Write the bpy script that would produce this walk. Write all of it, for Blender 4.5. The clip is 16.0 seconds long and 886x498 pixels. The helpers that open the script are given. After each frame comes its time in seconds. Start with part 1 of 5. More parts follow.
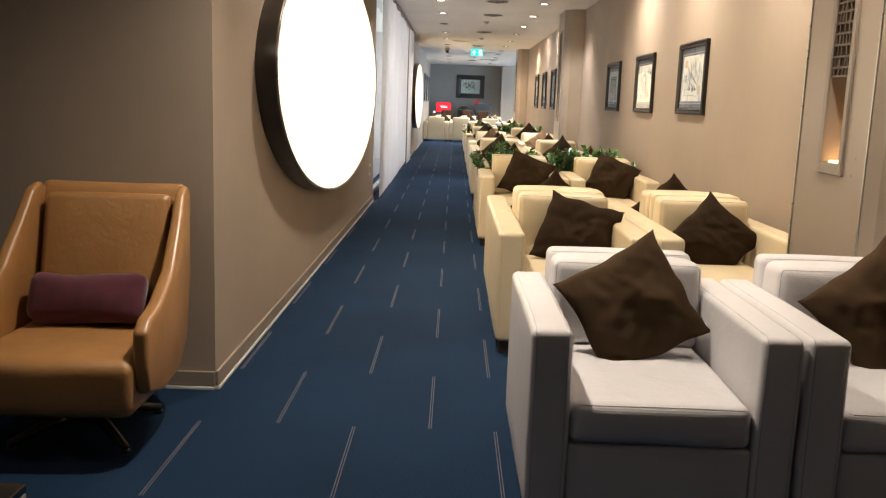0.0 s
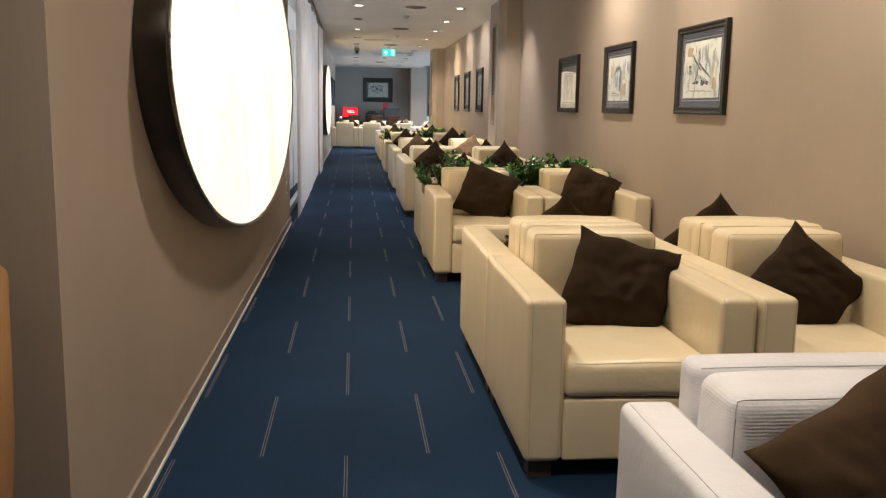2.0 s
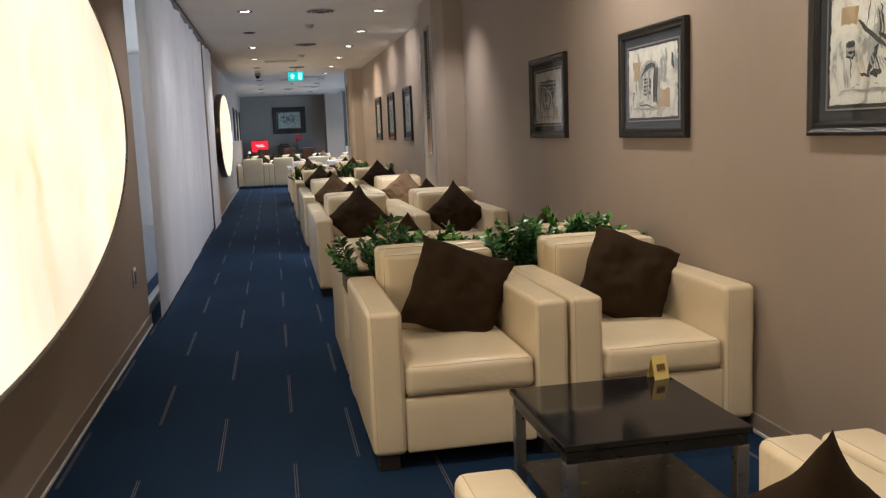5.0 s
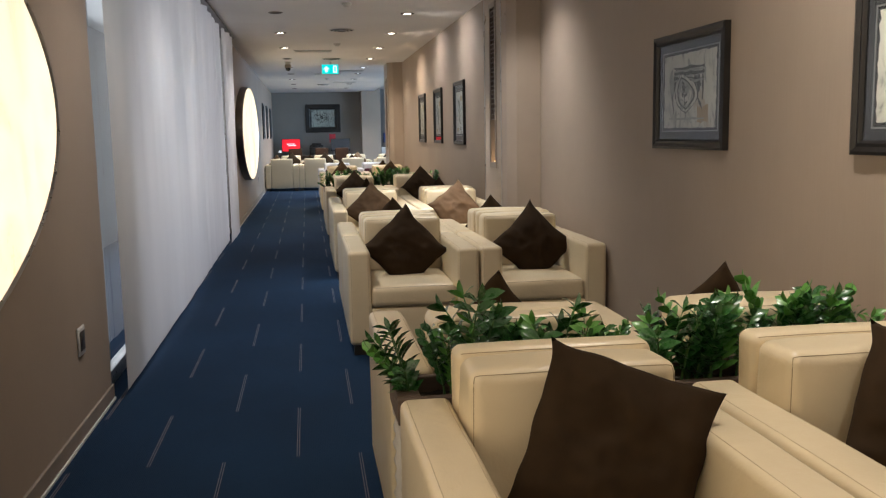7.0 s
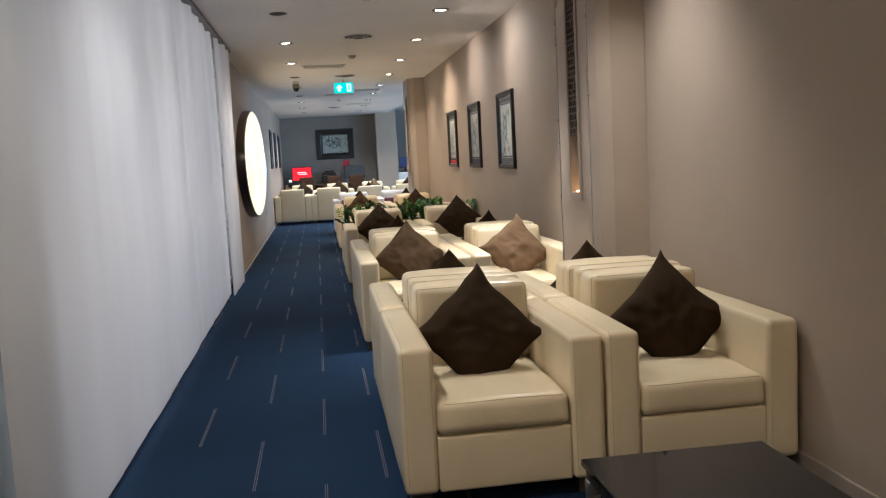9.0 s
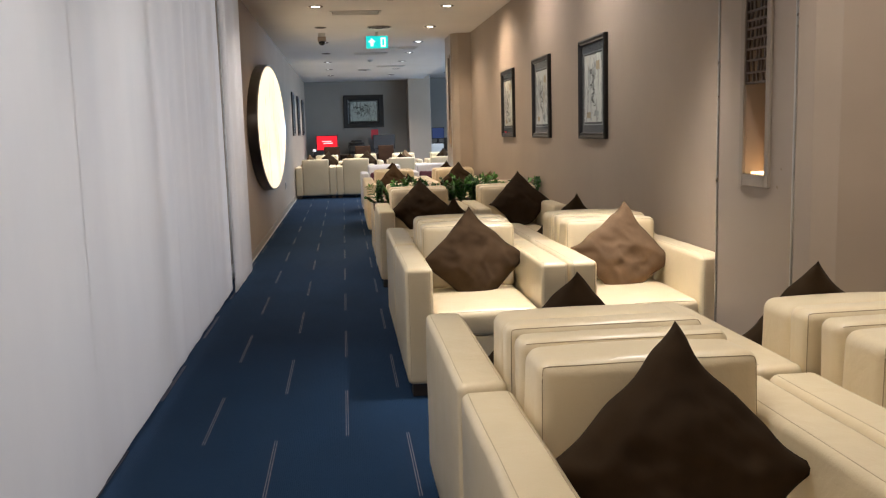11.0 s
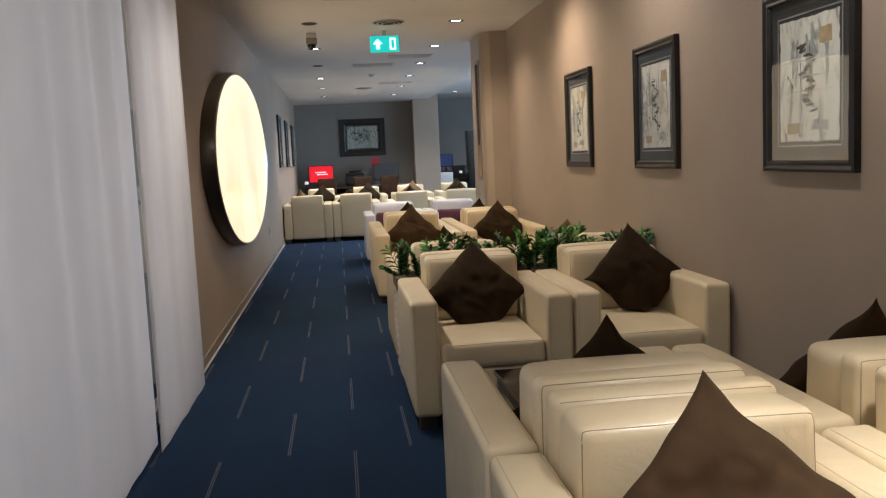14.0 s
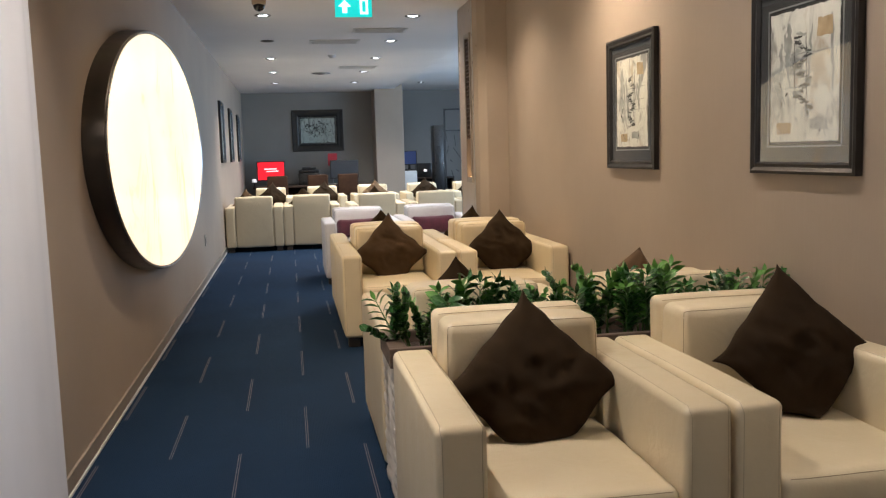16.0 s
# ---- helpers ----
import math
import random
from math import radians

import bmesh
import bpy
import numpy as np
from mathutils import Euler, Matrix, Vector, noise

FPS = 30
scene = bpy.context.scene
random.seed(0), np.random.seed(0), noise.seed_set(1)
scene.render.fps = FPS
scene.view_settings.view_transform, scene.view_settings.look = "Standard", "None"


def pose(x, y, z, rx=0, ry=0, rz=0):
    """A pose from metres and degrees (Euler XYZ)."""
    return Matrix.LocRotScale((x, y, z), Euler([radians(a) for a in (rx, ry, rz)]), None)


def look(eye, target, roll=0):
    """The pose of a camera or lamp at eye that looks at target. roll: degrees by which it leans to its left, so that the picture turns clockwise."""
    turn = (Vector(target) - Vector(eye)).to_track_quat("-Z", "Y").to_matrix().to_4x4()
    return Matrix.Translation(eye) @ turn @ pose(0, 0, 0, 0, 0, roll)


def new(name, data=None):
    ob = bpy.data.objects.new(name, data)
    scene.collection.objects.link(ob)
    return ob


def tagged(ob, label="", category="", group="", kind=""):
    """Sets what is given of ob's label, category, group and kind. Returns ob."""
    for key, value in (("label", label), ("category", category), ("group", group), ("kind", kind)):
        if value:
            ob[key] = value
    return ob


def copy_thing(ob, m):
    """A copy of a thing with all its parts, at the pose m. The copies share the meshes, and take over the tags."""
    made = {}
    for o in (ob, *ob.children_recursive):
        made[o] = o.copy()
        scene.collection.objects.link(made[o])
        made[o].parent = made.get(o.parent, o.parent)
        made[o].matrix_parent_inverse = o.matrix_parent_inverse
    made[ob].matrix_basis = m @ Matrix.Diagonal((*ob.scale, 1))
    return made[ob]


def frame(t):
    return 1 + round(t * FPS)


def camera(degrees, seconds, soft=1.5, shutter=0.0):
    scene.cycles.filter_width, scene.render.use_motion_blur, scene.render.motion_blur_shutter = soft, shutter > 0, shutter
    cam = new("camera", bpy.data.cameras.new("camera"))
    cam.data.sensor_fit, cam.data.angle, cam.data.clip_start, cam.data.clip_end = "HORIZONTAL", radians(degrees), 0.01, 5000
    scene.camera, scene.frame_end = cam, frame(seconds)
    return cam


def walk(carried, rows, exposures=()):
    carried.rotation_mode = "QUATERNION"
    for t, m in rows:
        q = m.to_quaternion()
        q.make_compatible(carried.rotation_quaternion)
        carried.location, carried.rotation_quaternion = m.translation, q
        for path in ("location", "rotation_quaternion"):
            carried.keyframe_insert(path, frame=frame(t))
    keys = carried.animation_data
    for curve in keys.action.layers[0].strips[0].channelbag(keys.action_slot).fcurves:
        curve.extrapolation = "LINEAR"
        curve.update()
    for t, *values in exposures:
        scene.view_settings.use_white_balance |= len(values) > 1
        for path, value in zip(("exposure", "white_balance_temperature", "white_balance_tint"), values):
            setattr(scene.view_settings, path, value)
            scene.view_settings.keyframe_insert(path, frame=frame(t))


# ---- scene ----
from mathutils.bvhtree import BVHTree

cam = camera(53.9, 16.0, soft=1.25)
PATH = [
    (0, (0.108, 1.555, 1.340), (0.092, 3.527, 1.005), 2.0),
    (0.5, (-0.021, 1.823, 1.302), (0.078, 3.784, 0.920), 0.8),
    (1, (-0.058, 2.271, 1.308), (0.048, 4.233, 0.935), 0.6),
    (1.5, (-0.189, 2.753, 1.321), (-0.068, 4.720, 0.979), 2.2),
    (2, (-0.234, 3.221, 1.313), (-0.030, 5.185, 0.993), 1.0),
    (2.5, (-0.229, 3.724, 1.332), (0.034, 5.686, 1.043), -0.5),
    (3, (-0.283, 4.219, 1.352), (0.085, 6.164, 1.068), -0.1),
    (3.5, (-0.197, 4.707, 1.388), (0.209, 6.647, 1.119), -2.5),
    (6, (0.148, 7.352, 1.36), (0.463, 9.309, 1.094), -1.4),
    (6.5, (0.19, 7.826, 1.372), (0.473, 9.788, 1.108), -1.2),
    (7, (0.14, 8.306, 1.389), (0.44, 10.266, 1.126), -1.0),
    (7.5, (0.185, 8.841, 1.39), (0.449, 10.81, 1.153), -2.2),
    (8, (0.125, 9.336, 1.377), (0.385, 11.305, 1.141), -1.4),
    (8.5, (0.085, 9.844, 1.388), (0.369, 11.811, 1.16), -2.4),
    (9, (0.105, 10.37, 1.41), (0.378, 12.34, 1.198), -3.0),
    (11.5, (0.074, 13.011, 1.337), (0.285, 14.981, 1.061), -1.4),
    (12, (0.039, 13.592, 1.373), (0.3, 15.557, 1.108), -1.6),
    (12.5, (0.083, 14.139, 1.361), (0.347, 16.11, 1.144), -2.5),
    (13, (0.079, 14.634, 1.362), (0.363, 16.602, 1.144), -2.8),
    (13.5, (0.023, 15.139, 1.371), (0.325, 17.101, 1.132), -2.6),
    (14, (0.047, 15.666, 1.384), (0.276, 17.642, 1.173), -2.6),
    (14.5, (-0.008, 16.188, 1.362), (0.203, 18.166, 1.153), -1.8),
    (15, (0.051, 16.736, 1.343), (0.304, 18.707, 1.114), -2.4),
    (15.5, (0.049, 17.269, 1.35), (0.316, 19.237, 1.114), -1.0),
    (16, (0.027, 17.791, 1.377), (0.366, 19.75, 1.157), -1.7),
]
EXPOSURES = [(0.0, 0.60, 6500, 10), (1.0, 0.56, 6500, 10), (1.5, 0.39, 6450, 10), (2.0, 0.18, 6350, 10), (2.5, -0.02, 6200, 10), (3.0, -0.26, 6000, 14), (3.5, -0.40, 5950, 16), (6.0, -0.20, 5950, 10), (7.0, -0.16, 5950, 10), (8.5, 0.09, 5850, 10), (9.0, -0.05, 5950, 10), (11.5, -0.20, 6350, 12), (12.0, -0.48, 6250, 12), (13.0, -0.52, 6250, 12), (14.5, -0.25, 6400, 12), (15.0, -0.09, 6350, 12), (15.5, -0.09, 6300, 12), (16.0, -0.13, 6300, 12)]
walk(cam, [(t, look(eye, target, roll)) for t, eye, target, roll in PATH], EXPOSURES)

# ---------------------------------------------------------------- plan, in metres
WL, WR, CEIL = -0.945, 2.06, 2.80      # left wall, right wall, ceiling
WR0 = 2.065                            # right wall before the second pilaster
Y0, YCORNER = -1.5, 5.38               # wall behind the start, corner of the left wall
YG0, YG1 = 13.08, 21.25                # glazed stretch with the curtain
YEND, YFAR = 26.60, 37.70              # end of the right wall, far wall
WARM, COOL = (1.0, 0.872, 0.725), (0.88, 0.94, 1.0)

# ---------------------------------------------------------------- world and lamps
world = bpy.data.worlds.new("world")
scene.world = world
world.use_nodes = True
world.node_tree.nodes["Background"].inputs[0].default_value = (0.5, 0.55, 0.6, 1)
world.node_tree.nodes["Background"].inputs[1].default_value = 0.008

LIGHT_ROWS = [2.8, 4.8, 6.8, 8.8, 10.8, 12.8, 14.85, 16.75, 18.81, 20.84, 22.92, 24.95, 26.98, 28.95, 30.90, 33.0, 35.15]
LEFT_OFF = {18.81, 28.95, 2.8, 10.8, 24.95}
RIGHT_OFF = {2.8, 12.8}
LAMP_WATTS = 112.0
UNEVEN = {4.8: 0.85, 10.8: 1.25, 14.85: 1.35, 16.75: 4.0, 18.81: 0.72, 20.84: 0.72, 22.92: 1.5, 28.95: 1.7}   # lamps of unlike strength


NEUTRAL, PALE, SOFT, AMBER = (1.0, 0.94, 0.87), (1.0, 0.93, 0.85), (1.0, 0.885, 0.78), (1.0, 0.81, 0.60)


def lamp_colour(y):
    """Warm at the start, paler along the corridor, warmest before the far opening, neutral beyond it."""
    if y > 26:
        return NEUTRAL
    if 14 < y < 19:
        return PALE
    return AMBER if y > 22 else WARM if y < 12 else SOFT


def spot(x, y, watts, colour, degrees=100, z=CEIL - 0.02, tilt=0.0):
    data = bpy.data.lights.new("downlight_lamp", "SPOT")
    data.energy, data.color, data.spot_size, data.spot_blend, data.shadow_soft_size = watts, colour, radians(degrees), 1.0, 0.06
    ob = new("downlight_lamp", data)
    ob.matrix_basis = pose(x, y, z, 0, tilt, 0)
    return ob


for ly in LIGHT_ROWS:
    boost = 3.9 if ly > 34 else 2.7 if ly > 30 else (1.3 if ly > 26 else (1.35 if ly > 20 else 1.0))
    if ly not in RIGHT_OFF:
        spot(1.37, ly, LAMP_WATTS * UNEVEN.get(ly, boost), lamp_colour(ly), 74 if 16 < ly < 17 else 96 if 14 < ly < 16 else 138, tilt=-38.0 if 18 < ly < 22 else -32.0 if ly < 12 else -20.0 if 22 < ly < 24 else -15.0 if ly < 15 else 0.0)
    if ly not in LEFT_OFF:
        spot(-0.16, ly - 0.06, LAMP_WATTS * (1.3 if 20 < ly < 21 else 1.5 if ly < 5 else 1.2 if ly < 12 else 1.1 if ly < 15 else 0.8) * boost, lamp_colour(ly), 125 if ly < 7 or 12 < ly < 15 or 20 < ly < 21 else 105)
for lx, ly in ((3.4, 29.5), (4.6, 32.5), (3.3, 33.5), (4.4, 36.5), (3.2, 38.5)):
    spot(lx, ly, 190.0, COOL, 150, 3.03)
# unseen downlights, added to brighten the alcove and its chair
ALCOVE_FILL = ((-1.7, 3.6), (-1.7, 1.2))
for lx, ly in ALCOVE_FILL:
    spot(lx, ly, 14.0, WARM, 165)
# the lit space behind the curtained glazing
back = bpy.data.lights.new("backroom_lamp", "AREA")
back.shape, back.size, back.size_y, back.energy, back.color = "RECTANGLE", 7.0, 2.5, 125.0, (1.0, 0.93, 0.97)
back_ob = new("backroom_lamp", back)
# unseen area lamp, added to bring bluish daylight into the far lounge
day = bpy.data.lights.new("daylight_fill", "AREA")
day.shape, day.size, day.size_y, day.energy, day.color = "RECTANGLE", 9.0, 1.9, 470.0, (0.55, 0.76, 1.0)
day_ob = new("daylight_fill", day)
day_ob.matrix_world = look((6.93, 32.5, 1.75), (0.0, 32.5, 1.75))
# unseen fill lamp, added for the slot that the screen wall cuts off
end_lamp = bpy.data.lights.new("backroom_end_fill", "AREA")
end_lamp.shape, end_lamp.size, end_lamp.energy, end_lamp.color = "SQUARE", 0.4, 8.0, (0.86, 0.98, 1.0)
end_ob = new("backroom_end_fill", end_lamp)
end_ob.location = (-1.7, 13.25, CEIL - 0.03)
back_ob.matrix_world = look((-2.35, 17.3, 1.42), (0.0, 17.3, 1.42))

# ---------------------------------------------------------------- materials
def material(name):
    m = bpy.data.materials.new(name)
    m.use_nodes = True
    t = m.node_tree
    return m, t, t.nodes["Principled BSDF"]


def node(t, kind, **sets):
    n = t.nodes.new(kind)
    for k, v in sets.items():
        if k in n.inputs:
            n.inputs[k].default_value = v
    return n


def coords(t, scale=(1, 1, 1), which="Object"):
    c = t.nodes.new("ShaderNodeTexCoord")
    m = t.nodes.new("ShaderNodeMapping")
    m.inputs["Scale"].default_value = scale
    t.links.new(c.outputs[which], m.inputs["Vector"])
    return m.outputs["Vector"]


def ramp(t, fac, stops):
    r = t.nodes.new("ShaderNodeValToRGB")
    while len(r.color_ramp.elements) < len(stops):
        r.color_ramp.elements.new(0.5)
    for e, (p, c) in zip(r.color_ramp.elements, stops):
        e.position, e.color = p, (*c, 1)
    t.links.new(fac, r.inputs["Fac"])
    return r.outputs["Color"]


def noise_tex(t, vec, scale, detail=4.0, rough=0.55, distortion=0.0):
    n = node(t, "ShaderNodeTexNoise", Scale=scale, Detail=detail, Roughness=rough, Distortion=distortion)
    t.links.new(vec, n.inputs["Vector"])
    return n.outputs["Fac"]


def bump(t, p, height, strength, distance, chain=None):
    b = node(t, "ShaderNodeBump", Strength=strength, Distance=distance)
    t.links.new(height, b.inputs["Height"])
    if chain:
        t.links.new(chain, b.inputs["Normal"])
    t.links.new(b.outputs["Normal"], p.inputs["Normal"])
    return b.outputs["Normal"]


def per_object(t, colour, low, high):
    """The colour made a little lighter or darker from object to object."""
    info = t.nodes.new("ShaderNodeObjectInfo")
    mr = node(t, "ShaderNodeMapRange")
    mr.inputs["To Min"].default_value, mr.inputs["To Max"].default_value = low, high
    t.links.new(info.outputs["Random"], mr.inputs["Value"])
    hsv = t.nodes.new("ShaderNodeHueSaturation")
    t.links.new(colour, hsv.inputs["Color"])
    t.links.new(mr.outputs["Result"], hsv.inputs["Value"])
    return hsv.outputs["Color"]


def suede(name, dark, light, vary):
    m = surface(name, dark, light, 0.95, 9, 420, 0.35, 0.002, 0, (1, 1, 1), 0.0, 0, vary)
    p = m.node_tree.nodes["Principled BSDF"]
    p.inputs["Specular IOR Level"].default_value = 0.08
    return m


def surface(name, dark, light, rough=0.6, scale=3.0, grain=60.0, grain_bump=0.15, grain_depth=0.002, metal=0.0, stretch=(1, 1, 1), sheen=0.0, coat=0.0, vary=0.0):
    """A two-scale surface: broad variation of colour, fine grain in relief."""
    m, t, p = material(name)
    v = coords(t, stretch)
    c = ramp(t, noise_tex(t, v, scale, 5.0), ((0.3, dark), (0.7, light)))
    if vary:
        c = per_object(t, c, 1 - vary, 1 + vary)
    t.links.new(c, p.inputs["Base Color"])
    p.inputs["Roughness"].default_value, p.inputs["Metallic"].default_value = rough, metal
    p.inputs["Sheen Weight"].default_value, p.inputs["Coat Weight"].default_value = sheen, coat
    r = node(t, "ShaderNodeMapRange")
    r.inputs["To Min"].default_value, r.inputs["To Max"].default_value = max(0.02, rough - 0.1), min(1.0, rough + 0.1)
    t.links.new(noise_tex(t, v, scale * 4, 3.0), r.inputs["Value"])
    t.links.new(r.outputs["Result"], p.inputs["Roughness"])
    if grain_bump:
        bump(t, p, noise_tex(t, v, grain, 3.0), grain_bump, grain_depth)
    return m


def leather(name, dark, light, rough=0.32, ribs=False):
    m, t, p = material(name)
    v = coords(t)
    c = ramp(t, noise_tex(t, v, 2.2, 5.0), ((0.25, dark), (0.75, light)))
    t.links.new(per_object(t, c, 0.95, 1.05), p.inputs["Base Color"])
    r = node(t, "ShaderNodeMapRange")
    r.inputs["To Min"].default_value, r.inputs["To Max"].default_value = rough - 0.1, rough + 0.14
    t.links.new(noise_tex(t, v, 7.0, 4.0), r.inputs["Value"])
    t.links.new(r.outputs["Result"], p.inputs["Roughness"])
    p.inputs["Coat Weight"].default_value, p.inputs["Coat Roughness"].default_value = 0.22, 0.22
    vor = node(t, "ShaderNodeTexVoronoi", Scale=230.0)
    t.links.new(v, vor.inputs["Vector"])
    n1 = bump(t, p, vor.outputs["Distance"], 0.12, 0.001)
    crease = noise_tex(t, v, 16.0, 4.0, 0.6, 1.8)
    n2 = bump(t, p, noise_tex(t, v, 7.0, 4.0, 0.55, 0.8), 0.35, 0.012, bump(t, p, crease, 0.22, 0.005, n1))
    if ribs:
        w = node(t, "ShaderNodeTexWave", Scale=44.0, Distortion=0.0)
        w.bands_direction = "Z"
        t.links.new(v, w.inputs["Vector"])
        bump(t, p, w.outputs["Fac"], 0.13, 0.002, n2)
    return m


def emitter(name, colour, strength):
    m, t, p = material(name)
    p.inputs["Base Color"].default_value = (*colour, 1)
    p.inputs["Emission Color"].default_value, p.inputs["Emission Strength"].default_value = (*colour, 1), strength
    p.inputs["Roughness"].default_value = 0.4
    return m


def plain(name, colour, rough=0.5, metal=0.0):
    m, t, p = material(name)
    v = coords(t)
    c = ramp(t, noise_tex(t, v, 12.0), ((0.3, tuple(0.88 * q for q in colour)), (0.7, colour)))
    t.links.new(c, p.inputs["Base Color"])
    p.inputs["Roughness"].default_value, p.inputs["Metallic"].default_value = rough, metal
    return m


def glass(name, tint=(0.93, 0.97, 0.95), ior=1.5):
    m, t, p = material(name)
    out = t.nodes["Material Output"]
    clear = t.nodes.new("ShaderNodeBsdfTransparent")
    clear.inputs["Color"].default_value = (*tint, 1)
    gloss = t.nodes.new("ShaderNodeBsdfGlossy")
    gloss.inputs["Roughness"].default_value = 0.02
    fres = node(t, "ShaderNodeFresnel", IOR=ior)
    mix = t.nodes.new("ShaderNodeMixShader")
    t.links.new(fres.outputs["Fac"], mix.inputs["Fac"])
    t.links.new(clear.outputs["BSDF"], mix.inputs[1])
    t.links.new(gloss.outputs["BSDF"], mix.inputs[2])
    t.links.new(mix.outputs["Shader"], out.inputs["Surface"])
    return m


def carpet_material():
    m, t, p = material("carpet_blue")
    v = coords(t)
    c = ramp(t, noise_tex(t, v, 1.3, 6.0, 0.6), ((0.3, (0.0058, 0.0205, 0.050)), (0.7, (0.0090, 0.0295, 0.069))))
    fleck = ramp(t, noise_tex(t, v, 260.0, 2.0), ((0.42, (0.55, 0.55, 0.55)), (0.62, (1.25, 1.25, 1.25))))
    mix = t.nodes.new("ShaderNodeMix")
    mix.data_type, mix.blend_type = "RGBA", "MULTIPLY"
    mix.inputs["Factor"].default_value = 0.8
    t.links.new(c, mix.inputs["A"])
    t.links.new(fleck, mix.inputs["B"])
    t.links.new(mix.outputs["Result"], p.inputs["Base Color"])
    p.inputs["Roughness"].default_value = 0.95
    p.inputs["Specular IOR Level"].default_value = 0.15
    n1 = bump(t, p, noise_tex(t, v, 300.0, 2.0), 0.5, 0.003)
    rib = node(t, "ShaderNodeTexWave", Scale=40.0, Distortion=0.6)
    rib.bands_direction = "X"
    t.links.new(v, rib.inputs["Vector"])
    bump(t, p, rib.outputs["Fac"], 0.25, 0.002, n1)
    return m


def wall_material(name, dark, light):
    """Woven wall covering with a fine vertical thread."""
    m, t, p = material(name)
    v = coords(t)
    broad = ramp(t, noise_tex(t, v, 0.9, 5.0), ((0.3, dark), (0.7, light)))
    thread = ramp(t, noise_tex(t, coords(t, (220, 220, 5)), 1.0, 3.0), ((0.3, (0.975, 0.975, 0.975)), (0.7, (1.02, 1.02, 1.02))))
    mix = t.nodes.new("ShaderNodeMix")
    mix.data_type, mix.blend_type = "RGBA", "MULTIPLY"
    mix.inputs["Factor"].default_value = 1.0
    t.links.new(broad, mix.inputs["A"])
    t.links.new(thread, mix.inputs["B"])
    t.links.new(mix.outputs["Result"], p.inputs["Base Color"])
    p.inputs["Roughness"].default_value = 0.62
    n1 = bump(t, p, noise_tex(t, coords(t, (260, 260, 8)), 1.0, 3.0), 0.2, 0.0015)
    bump(t, p, noise_tex(t, v, 180.0, 2.0), 0.12, 0.001, n1)
    return m


def onyx_material():
    """Back-lit onyx sheet: cloudy, with amber veins that run upwards."""
    m, t, p = material("backlit_onyx")
    v = coords(t, (1, 1.0, 0.62))
    cloud = noise_tex(t, v, 1.5, 10.0, 0.66, 1.3)
    c = ramp(t, cloud, ((0.30, (1.0, 0.60, 0.30)), (0.38, (1.0, 0.75, 0.46)), (0.50, (1.0, 0.84, 0.60)), (0.72, (1.0, 0.77, 0.48))))
    t.links.new(c, p.inputs["Emission Color"])
    t.links.new(c, p.inputs["Base Color"])
    vary = node(t, "ShaderNodeMapRange")
    vary.inputs["From Min"].default_value, vary.inputs["From Max"].default_value = 0.3, 0.7
    vary.inputs["To Min"].default_value, vary.inputs["To Max"].default_value = 1.08, 1.55
    t.links.new(noise_tex(t, v, 0.9, 3.0), vary.inputs["Value"])
    t.links.new(vary.outputs["Result"], p.inputs["Emission Strength"])
    p.inputs["Roughness"].default_value = 0.15
    return m


def art_material(name, paper, ink, accent, scale=5.0):
    """Loose ink and wash on rough paper, another sheet for each picture."""
    m, t, p = material(name)
    c = t.nodes.new("ShaderNodeTexCoord")
    info = t.nodes.new("ShaderNodeObjectInfo")
    add = t.nodes.new("ShaderNodeVectorMath")
    mul = t.nodes.new("ShaderNodeMath")
    mul.operation = "MULTIPLY"
    mul.inputs[1].default_value = 40.0
    t.links.new(info.outputs["Random"], mul.inputs[0])
    t.links.new(c.outputs["Object"], add.inputs[0])
    t.links.new(mul.outputs[0], add.inputs[1])
    vec = add.outputs["Vector"]
    stretch = t.nodes.new("ShaderNodeMapping")
    stretch.inputs["Scale"].default_value = (1.0, 1.5, 0.8)
    t.links.new(vec, stretch.inputs["Vector"])
    wash = ramp(t, noise_tex(t, stretch.outputs["Vector"], scale * 0.7, 6.0, 0.6, 1.2), ((0.34, accent), (0.42, paper), (0.58, paper), (0.68, tuple(q * 0.45 for q in paper))))
    strokes = ramp(t, noise_tex(t, stretch.outputs["Vector"], scale, 6.0, 0.62, 1.3), ((0.36, (0, 0, 0)), (0.42, (0.75, 0.75, 0.75)), (0.52, (1, 1, 1)), (0.60, (0.9, 0.9, 0.9))))
    mix = t.nodes.new("ShaderNodeMix")
    mix.data_type = "RGBA"
    t.links.new(strokes, mix.inputs["Factor"])
    mix.inputs["A"].default_value = (*ink, 1)
    t.links.new(wash, mix.inputs["B"])
    t.links.new(mix.outputs["Result"], p.inputs["Base Color"])
    p.inputs["Roughness"].default_value = 0.8
    return m


